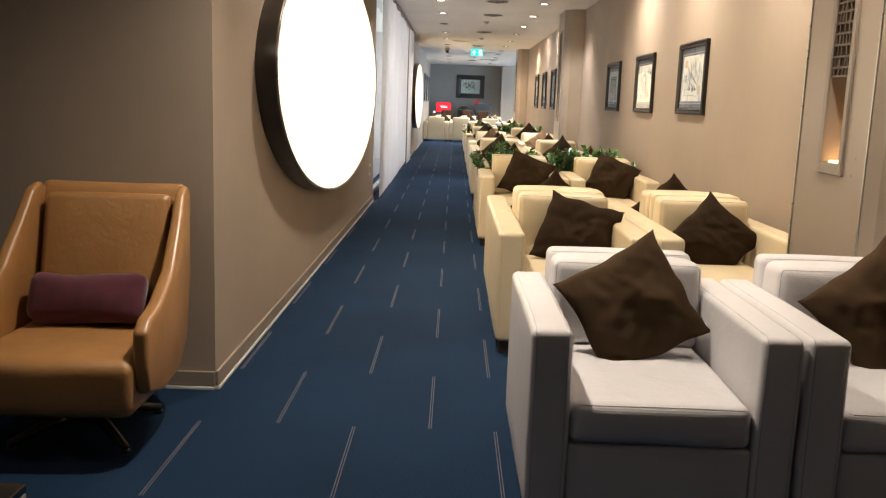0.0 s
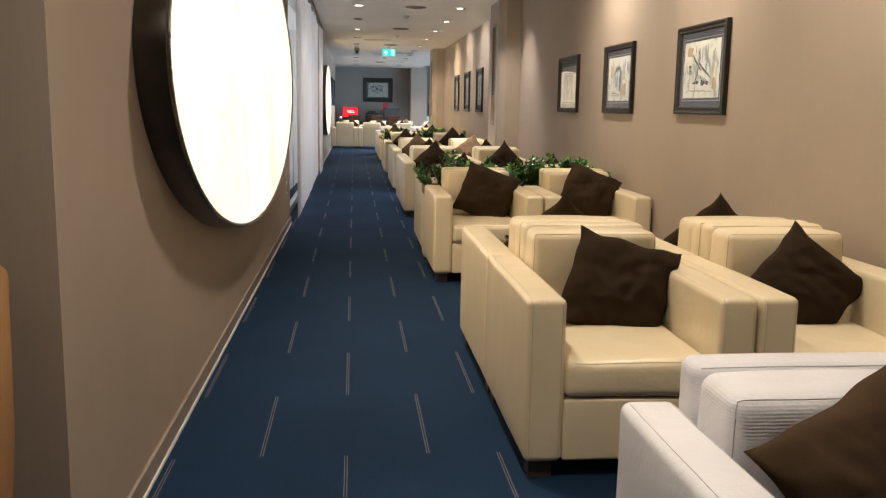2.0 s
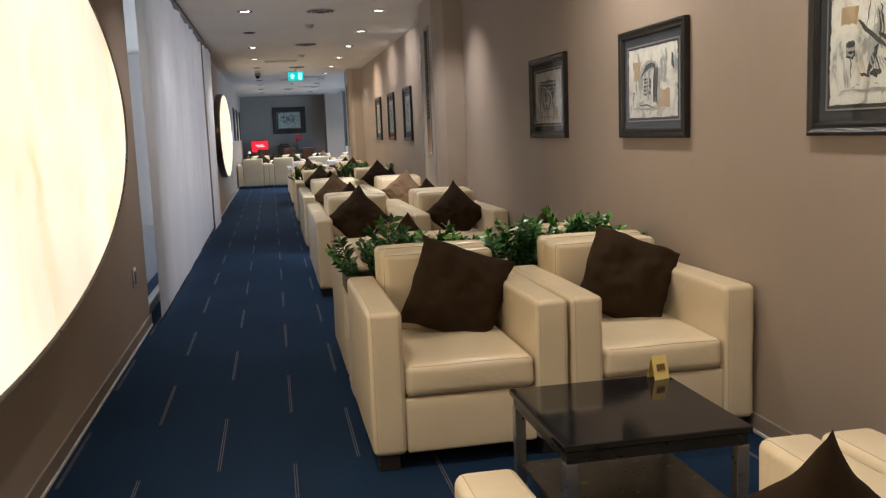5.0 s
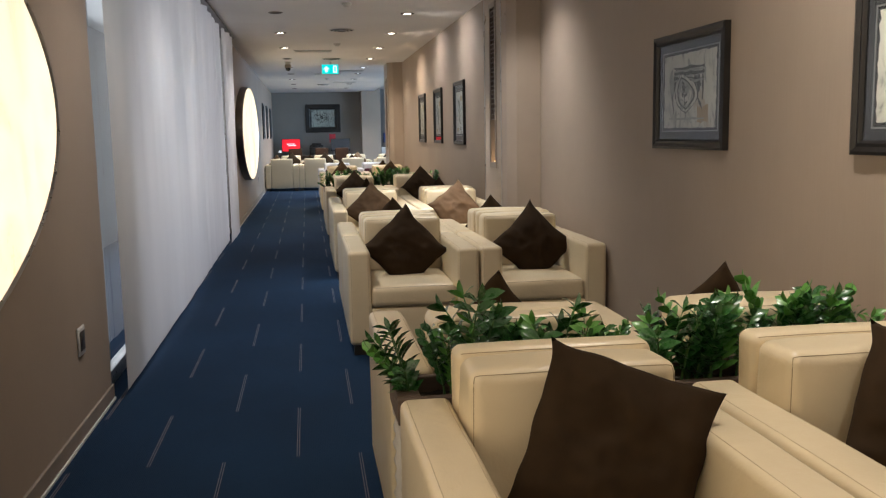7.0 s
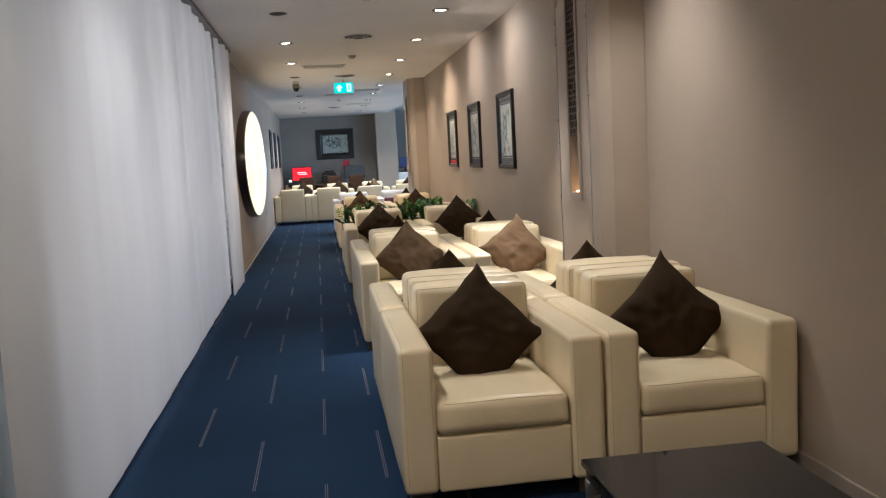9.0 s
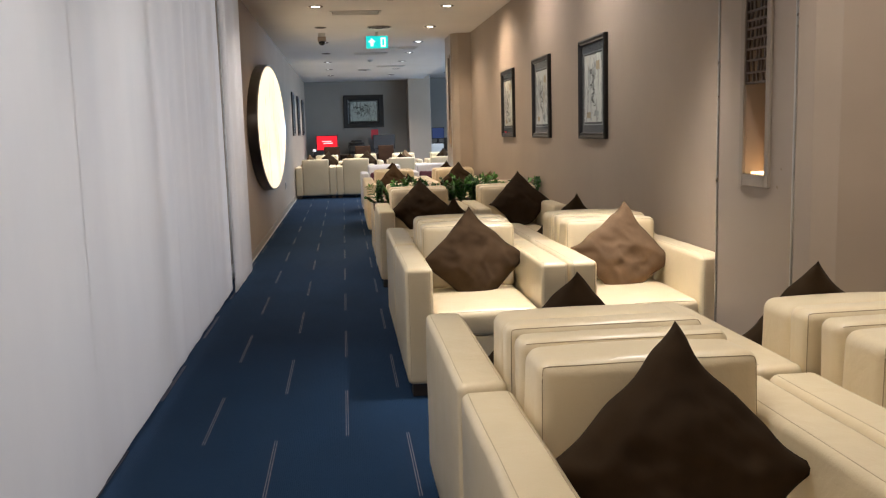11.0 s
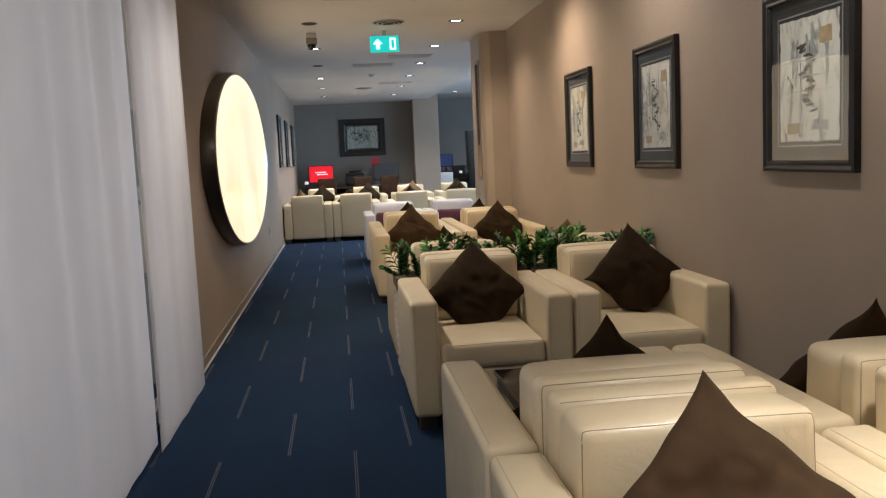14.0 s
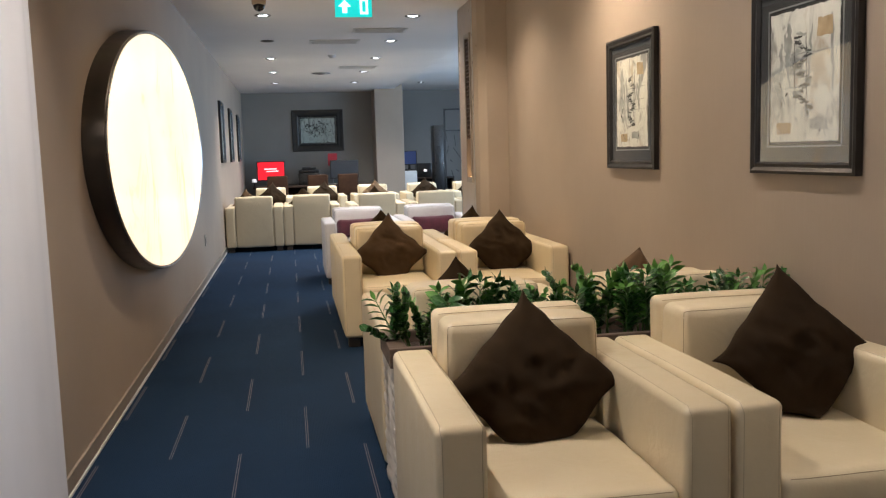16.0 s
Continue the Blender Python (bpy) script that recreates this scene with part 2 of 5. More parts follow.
def curtain_material():
    """Dense white cloth that lets some light through, with a faint sheen."""
    m, t, p = material("curtain_white_weave")
    v = coords(t, (1, 1, 0.4))
    c = ramp(t, noise_tex(t, v, 1.6, 5.0), ((0.3, (0.68, 0.68, 0.70)), (0.7, (0.76, 0.76, 0.77))))
    t.links.new(c, p.inputs["Base Color"])
    p.inputs["Roughness"].default_value = 0.55
    p.inputs["Coat Weight"].default_value, p.inputs["Coat Roughness"].default_value = 0.3, 0.12
    weave = bump(t, p, noise_tex(t, coords(t, (300, 300, 90)), 1.0, 2.0), 0.15, 0.001)
    thin = t.nodes.new("ShaderNodeBsdfTranslucent")
    t.links.new(c, thin.inputs["Color"])
    mix = t.nodes.new("ShaderNodeMixShader")
    mix.inputs["Fac"].default_value = 0.35
    t.links.new(p.outputs["BSDF"], mix.inputs[1])
    t.links.new(thin.outputs["BSDF"], mix.inputs[2])
    t.links.new(mix.outputs["Shader"], t.nodes["Material Output"].inputs["Surface"])
    return m


M_WALL = wall_material("wall_covering_taupe", (0.305, 0.245, 0.192), (0.355, 0.285, 0.222))
M_GREY = wall_material("wall_paint_grey", (0.23, 0.215, 0.20), (0.27, 0.255, 0.235))
M_PANEL = surface("panel_satin_taupe", (0.31, 0.25, 0.197), (0.36, 0.29, 0.228), 0.32, 1.5, 90, 0.05)
M_CEIL = surface("ceiling_paint", (0.70, 0.68, 0.655), (0.77, 0.75, 0.725), 0.85, 0.8, 120, 0.08, 0.001)
M_CARPET = carpet_material()
M_DASH = surface("carpet_thread_pale", (0.085, 0.075, 0.09), (0.15, 0.13, 0.14), 0.9, 30, 300, 0.3)
M_SKIRT = surface("skirting_paint", (0.24, 0.20, 0.16), (0.30, 0.25, 0.20), 0.4, 4, 60, 0.05)
M_STRIP = surface("pale_metal_strip", (0.66, 0.65, 0.63), (0.78, 0.77, 0.75), 0.35, 6, 200, 0.05, 0.001, 0.2)
M_CREAM = leather("leather_cream", (0.66, 0.55, 0.36), (0.74, 0.63, 0.43))
M_WHITE = leather("leather_white_ribbed", (0.63, 0.61, 0.62), (0.71, 0.69, 0.70), 0.48, True)
M_WHITE2 = leather("leather_white_plain", (0.63, 0.61, 0.62), (0.71, 0.69, 0.70), 0.48)
M_TAN = leather("leather_tan", (0.31, 0.150, 0.050), (0.41, 0.21, 0.074), 0.4)
M_SEAM = plain("seam_thread_dark", (0.36, 0.28, 0.17), 0.7)
M_SEAM2 = plain("seam_thread_tan", (0.52, 0.42, 0.27), 0.7)
M_SUEDE = suede("suede_brown", (0.024, 0.0150, 0.0080), (0.036, 0.0225, 0.0120), 0.15)
M_SUEDE1 = suede("suede_mid_brown", (0.046, 0.028, 0.0150), (0.070, 0.043, 0.0235), 0.1)
M_SUEDE2 = suede("suede_light_brown", (0.120, 0.076, 0.044), (0.160, 0.102, 0.060), 0.08)
M_WINE = surface("fabric_burgundy", (0.060, 0.008, 0.017), (0.105, 0.015, 0.030), 0.9, 12, 350, 0.4, 0.002, 0, (1, 1, 1), 0.3)
M_BLACK = surface("black_lacquer", (0.012, 0.011, 0.010), (0.022, 0.020, 0.018), 0.3, 5, 120, 0.04)
M_DARKWOOD = surface("dark_stained_wood", (0.035, 0.020, 0.013), (0.085, 0.050, 0.032), 0.45, 3, 40, 0.15, 0.002, 0, (1, 1, 12))
M_RIMWOOD = surface("weathered_brown_wood", (0.075, 0.050, 0.036), (0.16, 0.110, 0.080), 0.55, 3, 40, 0.2, 0.002, 0, (1, 12, 12))
M_FOOT = surface("dark_wood_foot", (0.03, 0.022, 0.016), (0.06, 0.045, 0.035), 0.5, 6, 60, 0.1)
M_BLACKGLASS = surface("black_glass", (0.006, 0.006, 0.007), (0.010, 0.010, 0.011), 0.04, 2, 60, 0.0)
M_STEEL = surface("brushed_steel", (0.40, 0.39, 0.38), (0.55, 0.54, 0.52), 0.3, 8, 150, 0.05, 0.001, 0.95)
M_BRONZE = surface("dark_bronze_metal", (0.055, 0.045, 0.035), (0.085, 0.07, 0.055), 0.34, 4, 120, 0.05, 0.001, 0.6)
M_FRAME = surface("picture_frame_black", (0.007, 0.006, 0.0055), (0.015, 0.013, 0.012), 0.42, 8, 90, 0.1)
M_MAT = surface("picture_mat_charcoal", (0.024, 0.023, 0.022), (0.036, 0.034, 0.032), 0.8, 8, 200, 0.1)
M_FILLET = plain("picture_fillet_silver", (0.35, 0.34, 0.32), 0.4, 0.4)
M_ART = art_material("art_paper_wash", (0.70, 0.67, 0.60), (0.30, 0.29, 0.27), (0.52, 0.44, 0.34))
M_INK = surface("ink_black", (0.025, 0.025, 0.025), (0.09, 0.09, 0.085), 0.8, 30, 200, 0.1)
M_INKGREY = surface("ink_grey", (0.26, 0.26, 0.24), (0.46, 0.45, 0.42), 0.8, 24, 200, 0.1)
M_OCHRE = surface("wash_ochre", (0.36, 0.25, 0.13), (0.50, 0.37, 0.22), 0.8, 24, 200, 0.1)
M_ART2 = art_material("art_landscape", (0.62, 0.64, 0.60), (0.22, 0.24, 0.22), (0.36, 0.40, 0.36), 7.0)
M_GLASS = glass("picture_glass", ior=1.75)
M_WINDOW = glass("window_glass", (0.80, 0.90, 0.88))
M_ONYX = onyx_material()
M_CURTAIN = curtain_material()
M_LEAF = surface("leaf_glossy_green", (0.012, 0.060, 0.016), (0.045, 0.150, 0.030), 0.28, 14, 60, 0.1, 0.002, 0, (1, 1, 1), 0, 0.2, 0.15)
M_LEAF2 = surface("leaf_young_green", (0.06, 0.20, 0.03), (0.13, 0.32, 0.06), 0.3, 14, 60, 0.1, 0.002, 0, (1, 1, 1), 0, 0.2)
M_STEM = plain("stem_green", (0.07, 0.16, 0.04), 0.5)
M_SOIL = surface("soil", (0.015, 0.010, 0.007), (0.05, 0.035, 0.022), 0.95, 20, 80, 0.8, 0.01)
M_RIPPLE = surface("planter_panel_white", (0.52, 0.48, 0.42), (0.66, 0.62, 0.56), 0.45, 5, 60, 0.1)
M_LENS = emitter("downlight_lens_warm", (1.0, 0.86, 0.66), 14.0)
M_GLOW = emitter("niche_lamp_amber", (1.0, 0.60, 0.25), 5.0)
M_LENSC = emitter("downlight_lens_cool", (0.82, 0.92, 1.0), 14.0)
M_RIM = plain("downlight_rim", (0.45, 0.44, 0.42), 0.35, 0.6)
# near-black paint for the shade inside vents and unlit downlights
M_RECESS_SHADE = plain("recess_shade", (0.02, 0.02, 0.02), 0.7)
M_WHITEPLASTIC = plain("white_plastic", (0.62, 0.61, 0.58), 0.4)
M_EXIT = emitter("exit_sign_green", (0.01, 0.60, 0.58), 1.1)
M_EXITWHITE = emitter("exit_sign_white", (0.75, 1.0, 0.95), 1.6)
M_RED = emitter("screen_red", (0.90, 0.015, 0.03), 0.9)
M_SCREENW = emitter("screen_white", (0.9, 0.85, 0.85), 0.9)
M_SCREEN = plain("screen_dark", (0.06, 0.066, 0.075), 0.2)
M_BLUE = emitter("screen_blue", (0.02, 0.035, 0.11), 0.5)
M_REDCARD = plain("card_red", (0.42, 0.02, 0.035), 0.5)
M_YELLOW = surface("card_yellow", (0.72, 0.55, 0.16), (0.80, 0.62, 0.22), 0.6, 8, 80, 0.05)
M_PRINT = plain("print_brown", (0.20, 0.10, 0.03), 0.6)
# the niche's orange glow is put into the base colour of its lining
M_AMBER = surface("niche_glow_lining", (0.50, 0.30, 0.14), (0.60, 0.38, 0.18), 0.45, 3, 70, 0.05)
M_BROWN = surface("chair_brown_leather", (0.028, 0.013, 0.007), (0.046, 0.022, 0.011), 0.8, 8, 200, 0.2)
M_BROWN.node_tree.nodes["Principled BSDF"].inputs["Specular IOR Level"].default_value = 0.15


# ---------------------------------------------------------------- mesh helpers
def finish(name, bm, mat, parent=None, label="", smooth=True):
    me = bpy.data.meshes.new(name)
    bm.normal_update()
    bm.to_mesh(me)
    bm.free()
    if smooth:
        me.polygons.foreach_set("use_smooth", [True] * len(me.polygons))
    me.materials.append(mat)
    ob = new(name, me)
    if parent is not None:
        ob.parent = parent
    if label:
        ob["label"] = label
    return ob


def part(name, bm, mat, parent, label="", smooth=True):
    return finish(name, bm, mat, parent, label, smooth)


def empty(name, m, label, category, group="", kind=""):
    ob = new(name)
    ob.empty_display_size = 0.1
    ob.matrix_basis = m
    return tagged(ob, label, category, group, kind)


def box(x0, x1, y0, y1, z0, z1, bevel=0.0, segments=2, bm=None):
    own = bmesh.new()
    bmesh.ops.create_cube(own, size=1.0)
    for v in own.verts:
        v.co = ((x0 + x1) / 2 + v.co.x * (x1 - x0), (y0 + y1) / 2 + v.co.y * (y1 - y0), (z0 + z1) / 2 + v.co.z * (z1 - z0))
    if bevel:
        bmesh.ops.bevel(own, geom=own.edges[:], offset=bevel, segments=segments, profile=0.5, affect="EDGES")
    if bm is None:
        return own
    me = bpy.data.meshes.new("tmp")
    own.to_mesh(me)
    own.free()
    bm.from_mesh(me)
    bpy.data.meshes.remove(me)
    return bm


def soft(x0, x1, y0, y1, z0, z1, r, bulge=(0, 0, 0), wrinkle=0.0, seed=0, mid=5, ring=3):
    """An upholstered block: rounded edges, faces that swell, faint dents."""
    half = ((x1 - x0) / 2, (y1 - y0) / 2, (z1 - z0) / 2)
    centre = ((x0 + x1) / 2, (y0 + y1) / 2, (z0 + z1) / 2)
    r = min(r, *(h * 0.98 for h in half))
    lines = []
    for h in half:
        a = [-h + r * k / ring for k in range(ring)]
        b = [-(h - r) + 2 * (h - r) * k / mid for k in range(mid + 1)]
        lines.append(a + b + [-q for q in reversed(a)])
    bm = bmesh.new()
    cache = {}

    def vert(p):
        key = tuple(round(q, 6) for q in p)
        if key not in cache:
            inner = [max(-(h - r), min(h - r, q)) for q, h in zip(p, half)]
            d = Vector([q - i for q, i in zip(p, inner)])
            if d.length > 1e-9:
                d = d.normalized() * r
            q = Vector(inner) + d
            n = [q[i] / half[i] for i in range(3)]
            for i in range(3):
                j, k = (i + 1) % 3, (i + 2) % 3
                q[i] += bulge[i] * n[i] * max(0, 1 - n[j] ** 2) * max(0, 1 - n[k] ** 2)
            if wrinkle:
                q += Vector(noise.noise_vector(q * 5 + Vector((seed * 7.1, seed * 3.3, seed)))) * wrinkle
            cache[key] = bm.verts.new(q + Vector(centre))
        return cache[key]

    for axis in range(3):
        j, k = (axis + 1) % 3, (axis + 2) % 3
        for side in (-1, 1):
            for a in range(len(lines[j]) - 1):
                for b in range(len(lines[k]) - 1):
                    quad = []
                    for da, db in ((0, 0), (1, 0), (1, 1), (0, 1)):
                        p = [0, 0, 0]
                        p[axis], p[j], p[k] = side * half[axis], lines[j][a + da], lines[k][b + db]
                        quad.append(vert(p))
                    if side < 0:
                        quad.reverse()
                    if len(set(quad)) == 4:
                        bm.faces.new(quad)
    return bm


def tube(points, radius, sides=8, bm=None, closed=False):
    """A round bar along points."""
    bm = bm or bmesh.new()
    pts = [Vector(p) for p in points]
    rings = []
    n = len(pts)
    for i, p in enumerate(pts):
        a = pts[(i - 1) % n] if closed or i > 0 else p
        b = pts[(i + 1) % n] if closed or i < n - 1 else p
        d = (b - a).normalized()
        side = d.cross(Vector((0, 0, 1)))
        if side.length < 0.05:
            side = d.cross(Vector((0, 1, 0)))
        side.normalize()
        up = side.cross(d)
        rad = radius[i] if isinstance(radius, (list, tuple)) else radius
        rings.append([bm.verts.new(p + (side * math.cos(q) + up * math.sin(q)) * rad) for q in [2 * math.pi * k / sides for k in range(sides)]])
    for i in range(n if closed else n - 1):
        a, b = rings[i], rings[(i + 1) % n]
        for k in range(sides):
            bm.faces.new((a[k], a[(k + 1) % sides], b[(k + 1) % sides], b[k]))
    if not closed:
        bm.faces.new(list(reversed(rings[0])))
        bm.faces.new(rings[-1])
    bmesh.ops.recalc_face_normals(bm, faces=bm.faces[:])
    return bm


def disc(x, y, z0, z1, r0, r1=None, sides=28, bm=None):
    """An upright cylinder or cone."""
    bm = bm or bmesh.new()
    r1 = r0 if r1 is None else r1
    low = [bm.verts.new((x + r0 * math.cos(2 * math.pi * k / sides), y + r0 * math.sin(2 * math.pi * k / sides), z0)) for k in range(sides)]
    high = [bm.verts.new((x + r1 * math.cos(2 * math.pi * k / sides), y + r1 * math.sin(2 * math.pi * k / sides), z1)) for k in range(sides)]
    for k in range(sides):
        bm.faces.new((low[k], low[(k + 1) % sides], high[(k + 1) % sides], high[k]))
    bm.faces.new(list(reversed(low)))
    bm.faces.new(high)
    return bm


def prism(outline, z0, z1):
    """An upright block over a plan outline."""
    bm = bmesh.new()
    low = [bm.verts.new((x, y, z0)) for x, y in outline]
    high = [bm.verts.new((x, y, z1)) for x, y in outline]
    n = len(outline)
    for k in range(n):
        bm.faces.new((low[k], low[(k + 1) % n], high[(k + 1) % n], high[k]))
    bm.faces.new(list(reversed(low)))
    bm.faces.new(high)
    bmesh.ops.recalc_face_normals(bm, faces=bm.faces[:])
    return bm


def structure(name, bm, mat, label="", smooth=False):
    return tagged(finish(name, bm, mat, None, "", smooth), label, "", "", "structure")


# ---------------------------------------------------------------- the shell
T = 0.15
structure("floor", box(-3.0, 7.0, Y0 - T, 41.4, -0.12, 0.0), M_CARPET, "dark blue loop-pile carpet with pale dashed threads")
structure("ceiling", box(-3.0, 2.35, Y0 - T, 38.0, CEIL, CEIL + 0.14), M_CEIL, "smooth off-white plaster ceiling")
structure("ceiling_lounge", box(2.35, 7.0, 25.0, 41.4, 3.05, 3.2), M_CEIL, "raised off-white plaster ceiling of the open lounge")
structure("ceiling_edge", box(2.35, 2.37, 26.0, 38.0, CEIL, 3.06), M_CEIL, "plaster step between two ceiling heights")
structure("wall_left", box(WL - T, WL, YCORNER, YG0, 0, CEIL), M_WALL, "taupe woven wall covering beside the corridor")
structure("wall_left_far", box(WL - T, WL, YG1, YFAR + T, 0, CEIL), M_WALL, "taupe woven wall covering at the far end")
structure("wall_alcove", box(-2.9, WL - T, YCORNER, YCORNER + T, 0, CEIL), M_WALL, "dull grey wall behind the tan lounge chair")
structure("wall_alcove_side", box(-3.0, -2.9, Y0, YCORNER + T, 0, CEIL), M_GREY, "plain grey wall closing the alcove")
structure("wall_start", box(-3.0, WR0, Y0 - T, Y0, 0, CEIL), M_GREY, "plain grey wall behind the walk's start")
structure("wall_right_near", box(WR0, WR0 + T, Y0, 15.9, 0, CEIL), M_WALL, "taupe woven wall covering hung with wide pictures")
structure("wall_right", box(WR, WR + T, 15.9, YEND, 0, CEIL), M_WALL, "taupe woven wall covering hung with pictures")
structure("wall_far", box(WL - T, 2.05, YFAR, YFAR + T, 0, CEIL), M_GREY, "dull grey end wall behind the computer desk")
structure("wall_lounge_far", box(2.5, 7.0, 41.0, 41.15, 0, 3.05), M_GREY, "grey far wall of the open lounge")
# unseen wall, split to leave an added opening for the daylight area lamp
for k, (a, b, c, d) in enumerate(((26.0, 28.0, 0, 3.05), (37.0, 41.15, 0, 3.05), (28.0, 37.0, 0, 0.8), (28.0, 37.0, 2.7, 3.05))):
    structure("wall_lounge_side_%d" % (k + 1), box(6.9, 7.05, a, b, c, d), M_GREY, "unseen grey side wall of the open lounge round the fill lamp's opening")
structure("wall_lounge_near", box(WR + T, 7.0, YEND - T, YEND, 0, 3.05), M_WALL, "taupe wall closing the open lounge")
structure("column", box(1.93, 2.55, 37.0, 41.0, 0, 3.05, 0.01), M_WALL, "square grey column at the far wall")
structure("wall_behind_glass", box(-2.6, -2.5, YG0 - 0.3, YG1 + 0.3, 0, CEIL), M_GREY, "plain wall behind the curtained glazing")
structure("wall_glass_end_a", box(-2.6, WL - T, YG0 - 0.3, YG0 - 0.15, 0, CEIL), M_GREY, "plain wall closing the space behind the glazing")
structure("wall_glass_end_b", box(-2.6, WL - T, YG1 + 0.15, YG1 + 0.3, 0, CEIL), M_GREY, "plain wall closing the space behind the glazing")


def skirting(x, y0, y1, side, name="baseboard"):
    """Skirting along a wall at x; side is +1 where the room lies towards larger x."""
    a, b = sorted((x, x + side * 0.014))
    structure(name, box(a, b, y0, y1, 0.014, 0.085, 0.004), M_SKIRT, "low taupe painted skirting board")
    a, b = sorted((x, x + side * 0.020))
    structure("trim", box(a, b, y0, y1, 0.0, 0.014, 0.002), M_STRIP, "thin bright metal strip along the carpet edge")


skirting(WL, YCORNER, YG0, 1)
skirting(WL, YG1, YFAR, 1)
skirting(WR0, Y0, 4.94, -1)
skirting(WR0, 5.88, 15.38, -1)
skirting(WR, 16.3, 25.75, -1)
structure("baseboard", box(-2.9, WL, YCORNER - 0.014, YCORNER, 0.014, 0.085, 0.004), M_SKIRT, "low taupe painted skirting board")
structure("trim", box(-2.9, WL, YCORNER - 0.020, YCORNER, 0.0, 0.014, 0.002), M_STRIP, "thin bright metal strip along the carpet edge")

# carpet threads: pairs of thin pale lines, staggered from line to line
threads = bmesh.new()
for k, tx in enumerate((-0.90, -0.58, -0.262, 0.052, 0.322, 0.64, 0.955, 1.27, 1.585, 1.9)):
    for n in range(-6, 24):
        ty = 4.985 + 1.4065 * n + (0.0 if k % 2 else 0.703)
        if not Y0 < ty < 31.5:
            continue
        for dx in (-0.0048, 0.0048):
            box(tx + dx - 0.0018, tx + dx + 0.0018, ty, ty + 0.695, 0.0, 0.0025, 0, 1, threads)
tagged(finish("carpet_thread", threads, M_DASH, None, "", False), "pairs of pale woven threads in the blue carpet", "carpet thread", "", "stuff")


# ---------------------------------------------------------------- pilasters with a lit niche
def pilaster(y0, y1, niche0, niche1):
    face = 1.77
    base = empty("pilaster", pose(0, y0, 0), "satin taupe wall pilaster with a tall lit niche", "pilaster", "pilasters along the wall", "structure")
    n0, n1, zb, zt = niche0 - y0, niche1 - y0, 1.13, 2.46
    d = y1 - y0
    w = (WR0 if y0 < 20 else WR) - 0.002
    part("side_block", prism([(face, 0), (face, n0), (w, n0), (w, -0.17), (face + 0.10, -0.12), (face + 0.03, -0.06)], 0, CEIL - 0.002), M_PANEL, base, "", False)
    part("side_block", prism([(face, n1), (face, d), (w, d), (w, n1)], 0, CEIL - 0.002), M_PANEL, base, "", False)
    part("sill_block", box(face, w, n0, n1, 0, zb), M_PANEL, base, "", False)
    part("head_block", box(face, w, n0, n1, zt, CEIL - 0.002), M_PANEL, base, "", False)
    part("niche_back", box(face + 0.13, w, n0, n1, zb, zt), M_AMBER, base, "niche lining with the amber glow put into its colour", False)
    # border round the niche
    rim = bmesh.new()
    for a, b, c, e in ((n0 - 0.035, n0, zb - 0.05, zt + 0.04), (n1, n1 + 0.035, zb - 0.05, zt + 0.04), (n0, n1, zb - 0.05, zb), (n0, n1, zt, zt + 0.04)):
        box(face - 0.012, face, a, b, c, e, 0.003, 2, rim)
    part("niche_border", rim, M_SKIRT, base, "pale satin border", False)
    for yy in (0.012, d - 0.012):
        part("edge_bead", box(face - 0.006, face + 0.002, yy - 0.006, yy + 0.006, 0.02, CEIL - 0.01, 0.002), M_STEEL, base, "thin bright metal bead")
    # lattice screen in the upper part of the niche
    lat = bmesh.new()
    rng = random.Random(int(y0 * 10))
    zs = 1.50
    while zs < zt - 0.01:
        box(face - 0.004, face + 0.006, n0, n1, zs, zs + 0.009, 0, 1, lat)
        yy = n0 + rng.uniform(0.02, 0.05)
        step = rng.uniform(0.032, 0.05)
        while yy < n1 - 0.015:
            lean = rng.uniform(-0.012, 0.012)
            a = [lat.verts.new(p) for p in ((face - 0.003, yy, zs), (face - 0.003, yy + 0.009, zs), (face - 0.003, yy + 0.009 + lean, zs + step), (face - 0.003, yy + lean, zs + step))]
            b = [lat.verts.new((v.co.x + 0.008, v.co.y, v.co.z)) for v in a]
            for i in range(4):
                lat.faces.new((a[i], a[(i + 1) % 4], b[(i + 1) % 4], b[i]))
            lat.faces.new(list(reversed(a)))
            lat.faces.new(b)
            yy += rng.uniform(0.026, 0.05)
        zs += step
    for yy in (n0, n1 - 0.010):
        box(face - 0.005, face + 0.007, yy, yy + 0.010, 1.50, zt, 0, 1, lat)
    bmesh.ops.recalc_face_normals(lat, faces=lat.faces[:])
    part("lattice_screen", lat, M_DARKWOOD, base, "dark carved lattice screen", False)
    part("niche_lamp", box(face + 0.02, face + 0.10, n0 + 0.015, n1 - 0.015, zb, zb + 0.008), M_GLOW, base, "warm lamp at the foot of the niche", False)
    return base


pilaster(5.08, 5.81, 5.33, 5.51)
pilaster(15.56, 16.26, 15.79, 15.98)
pilaster(25.92, YEND, 26.06, 26.25)


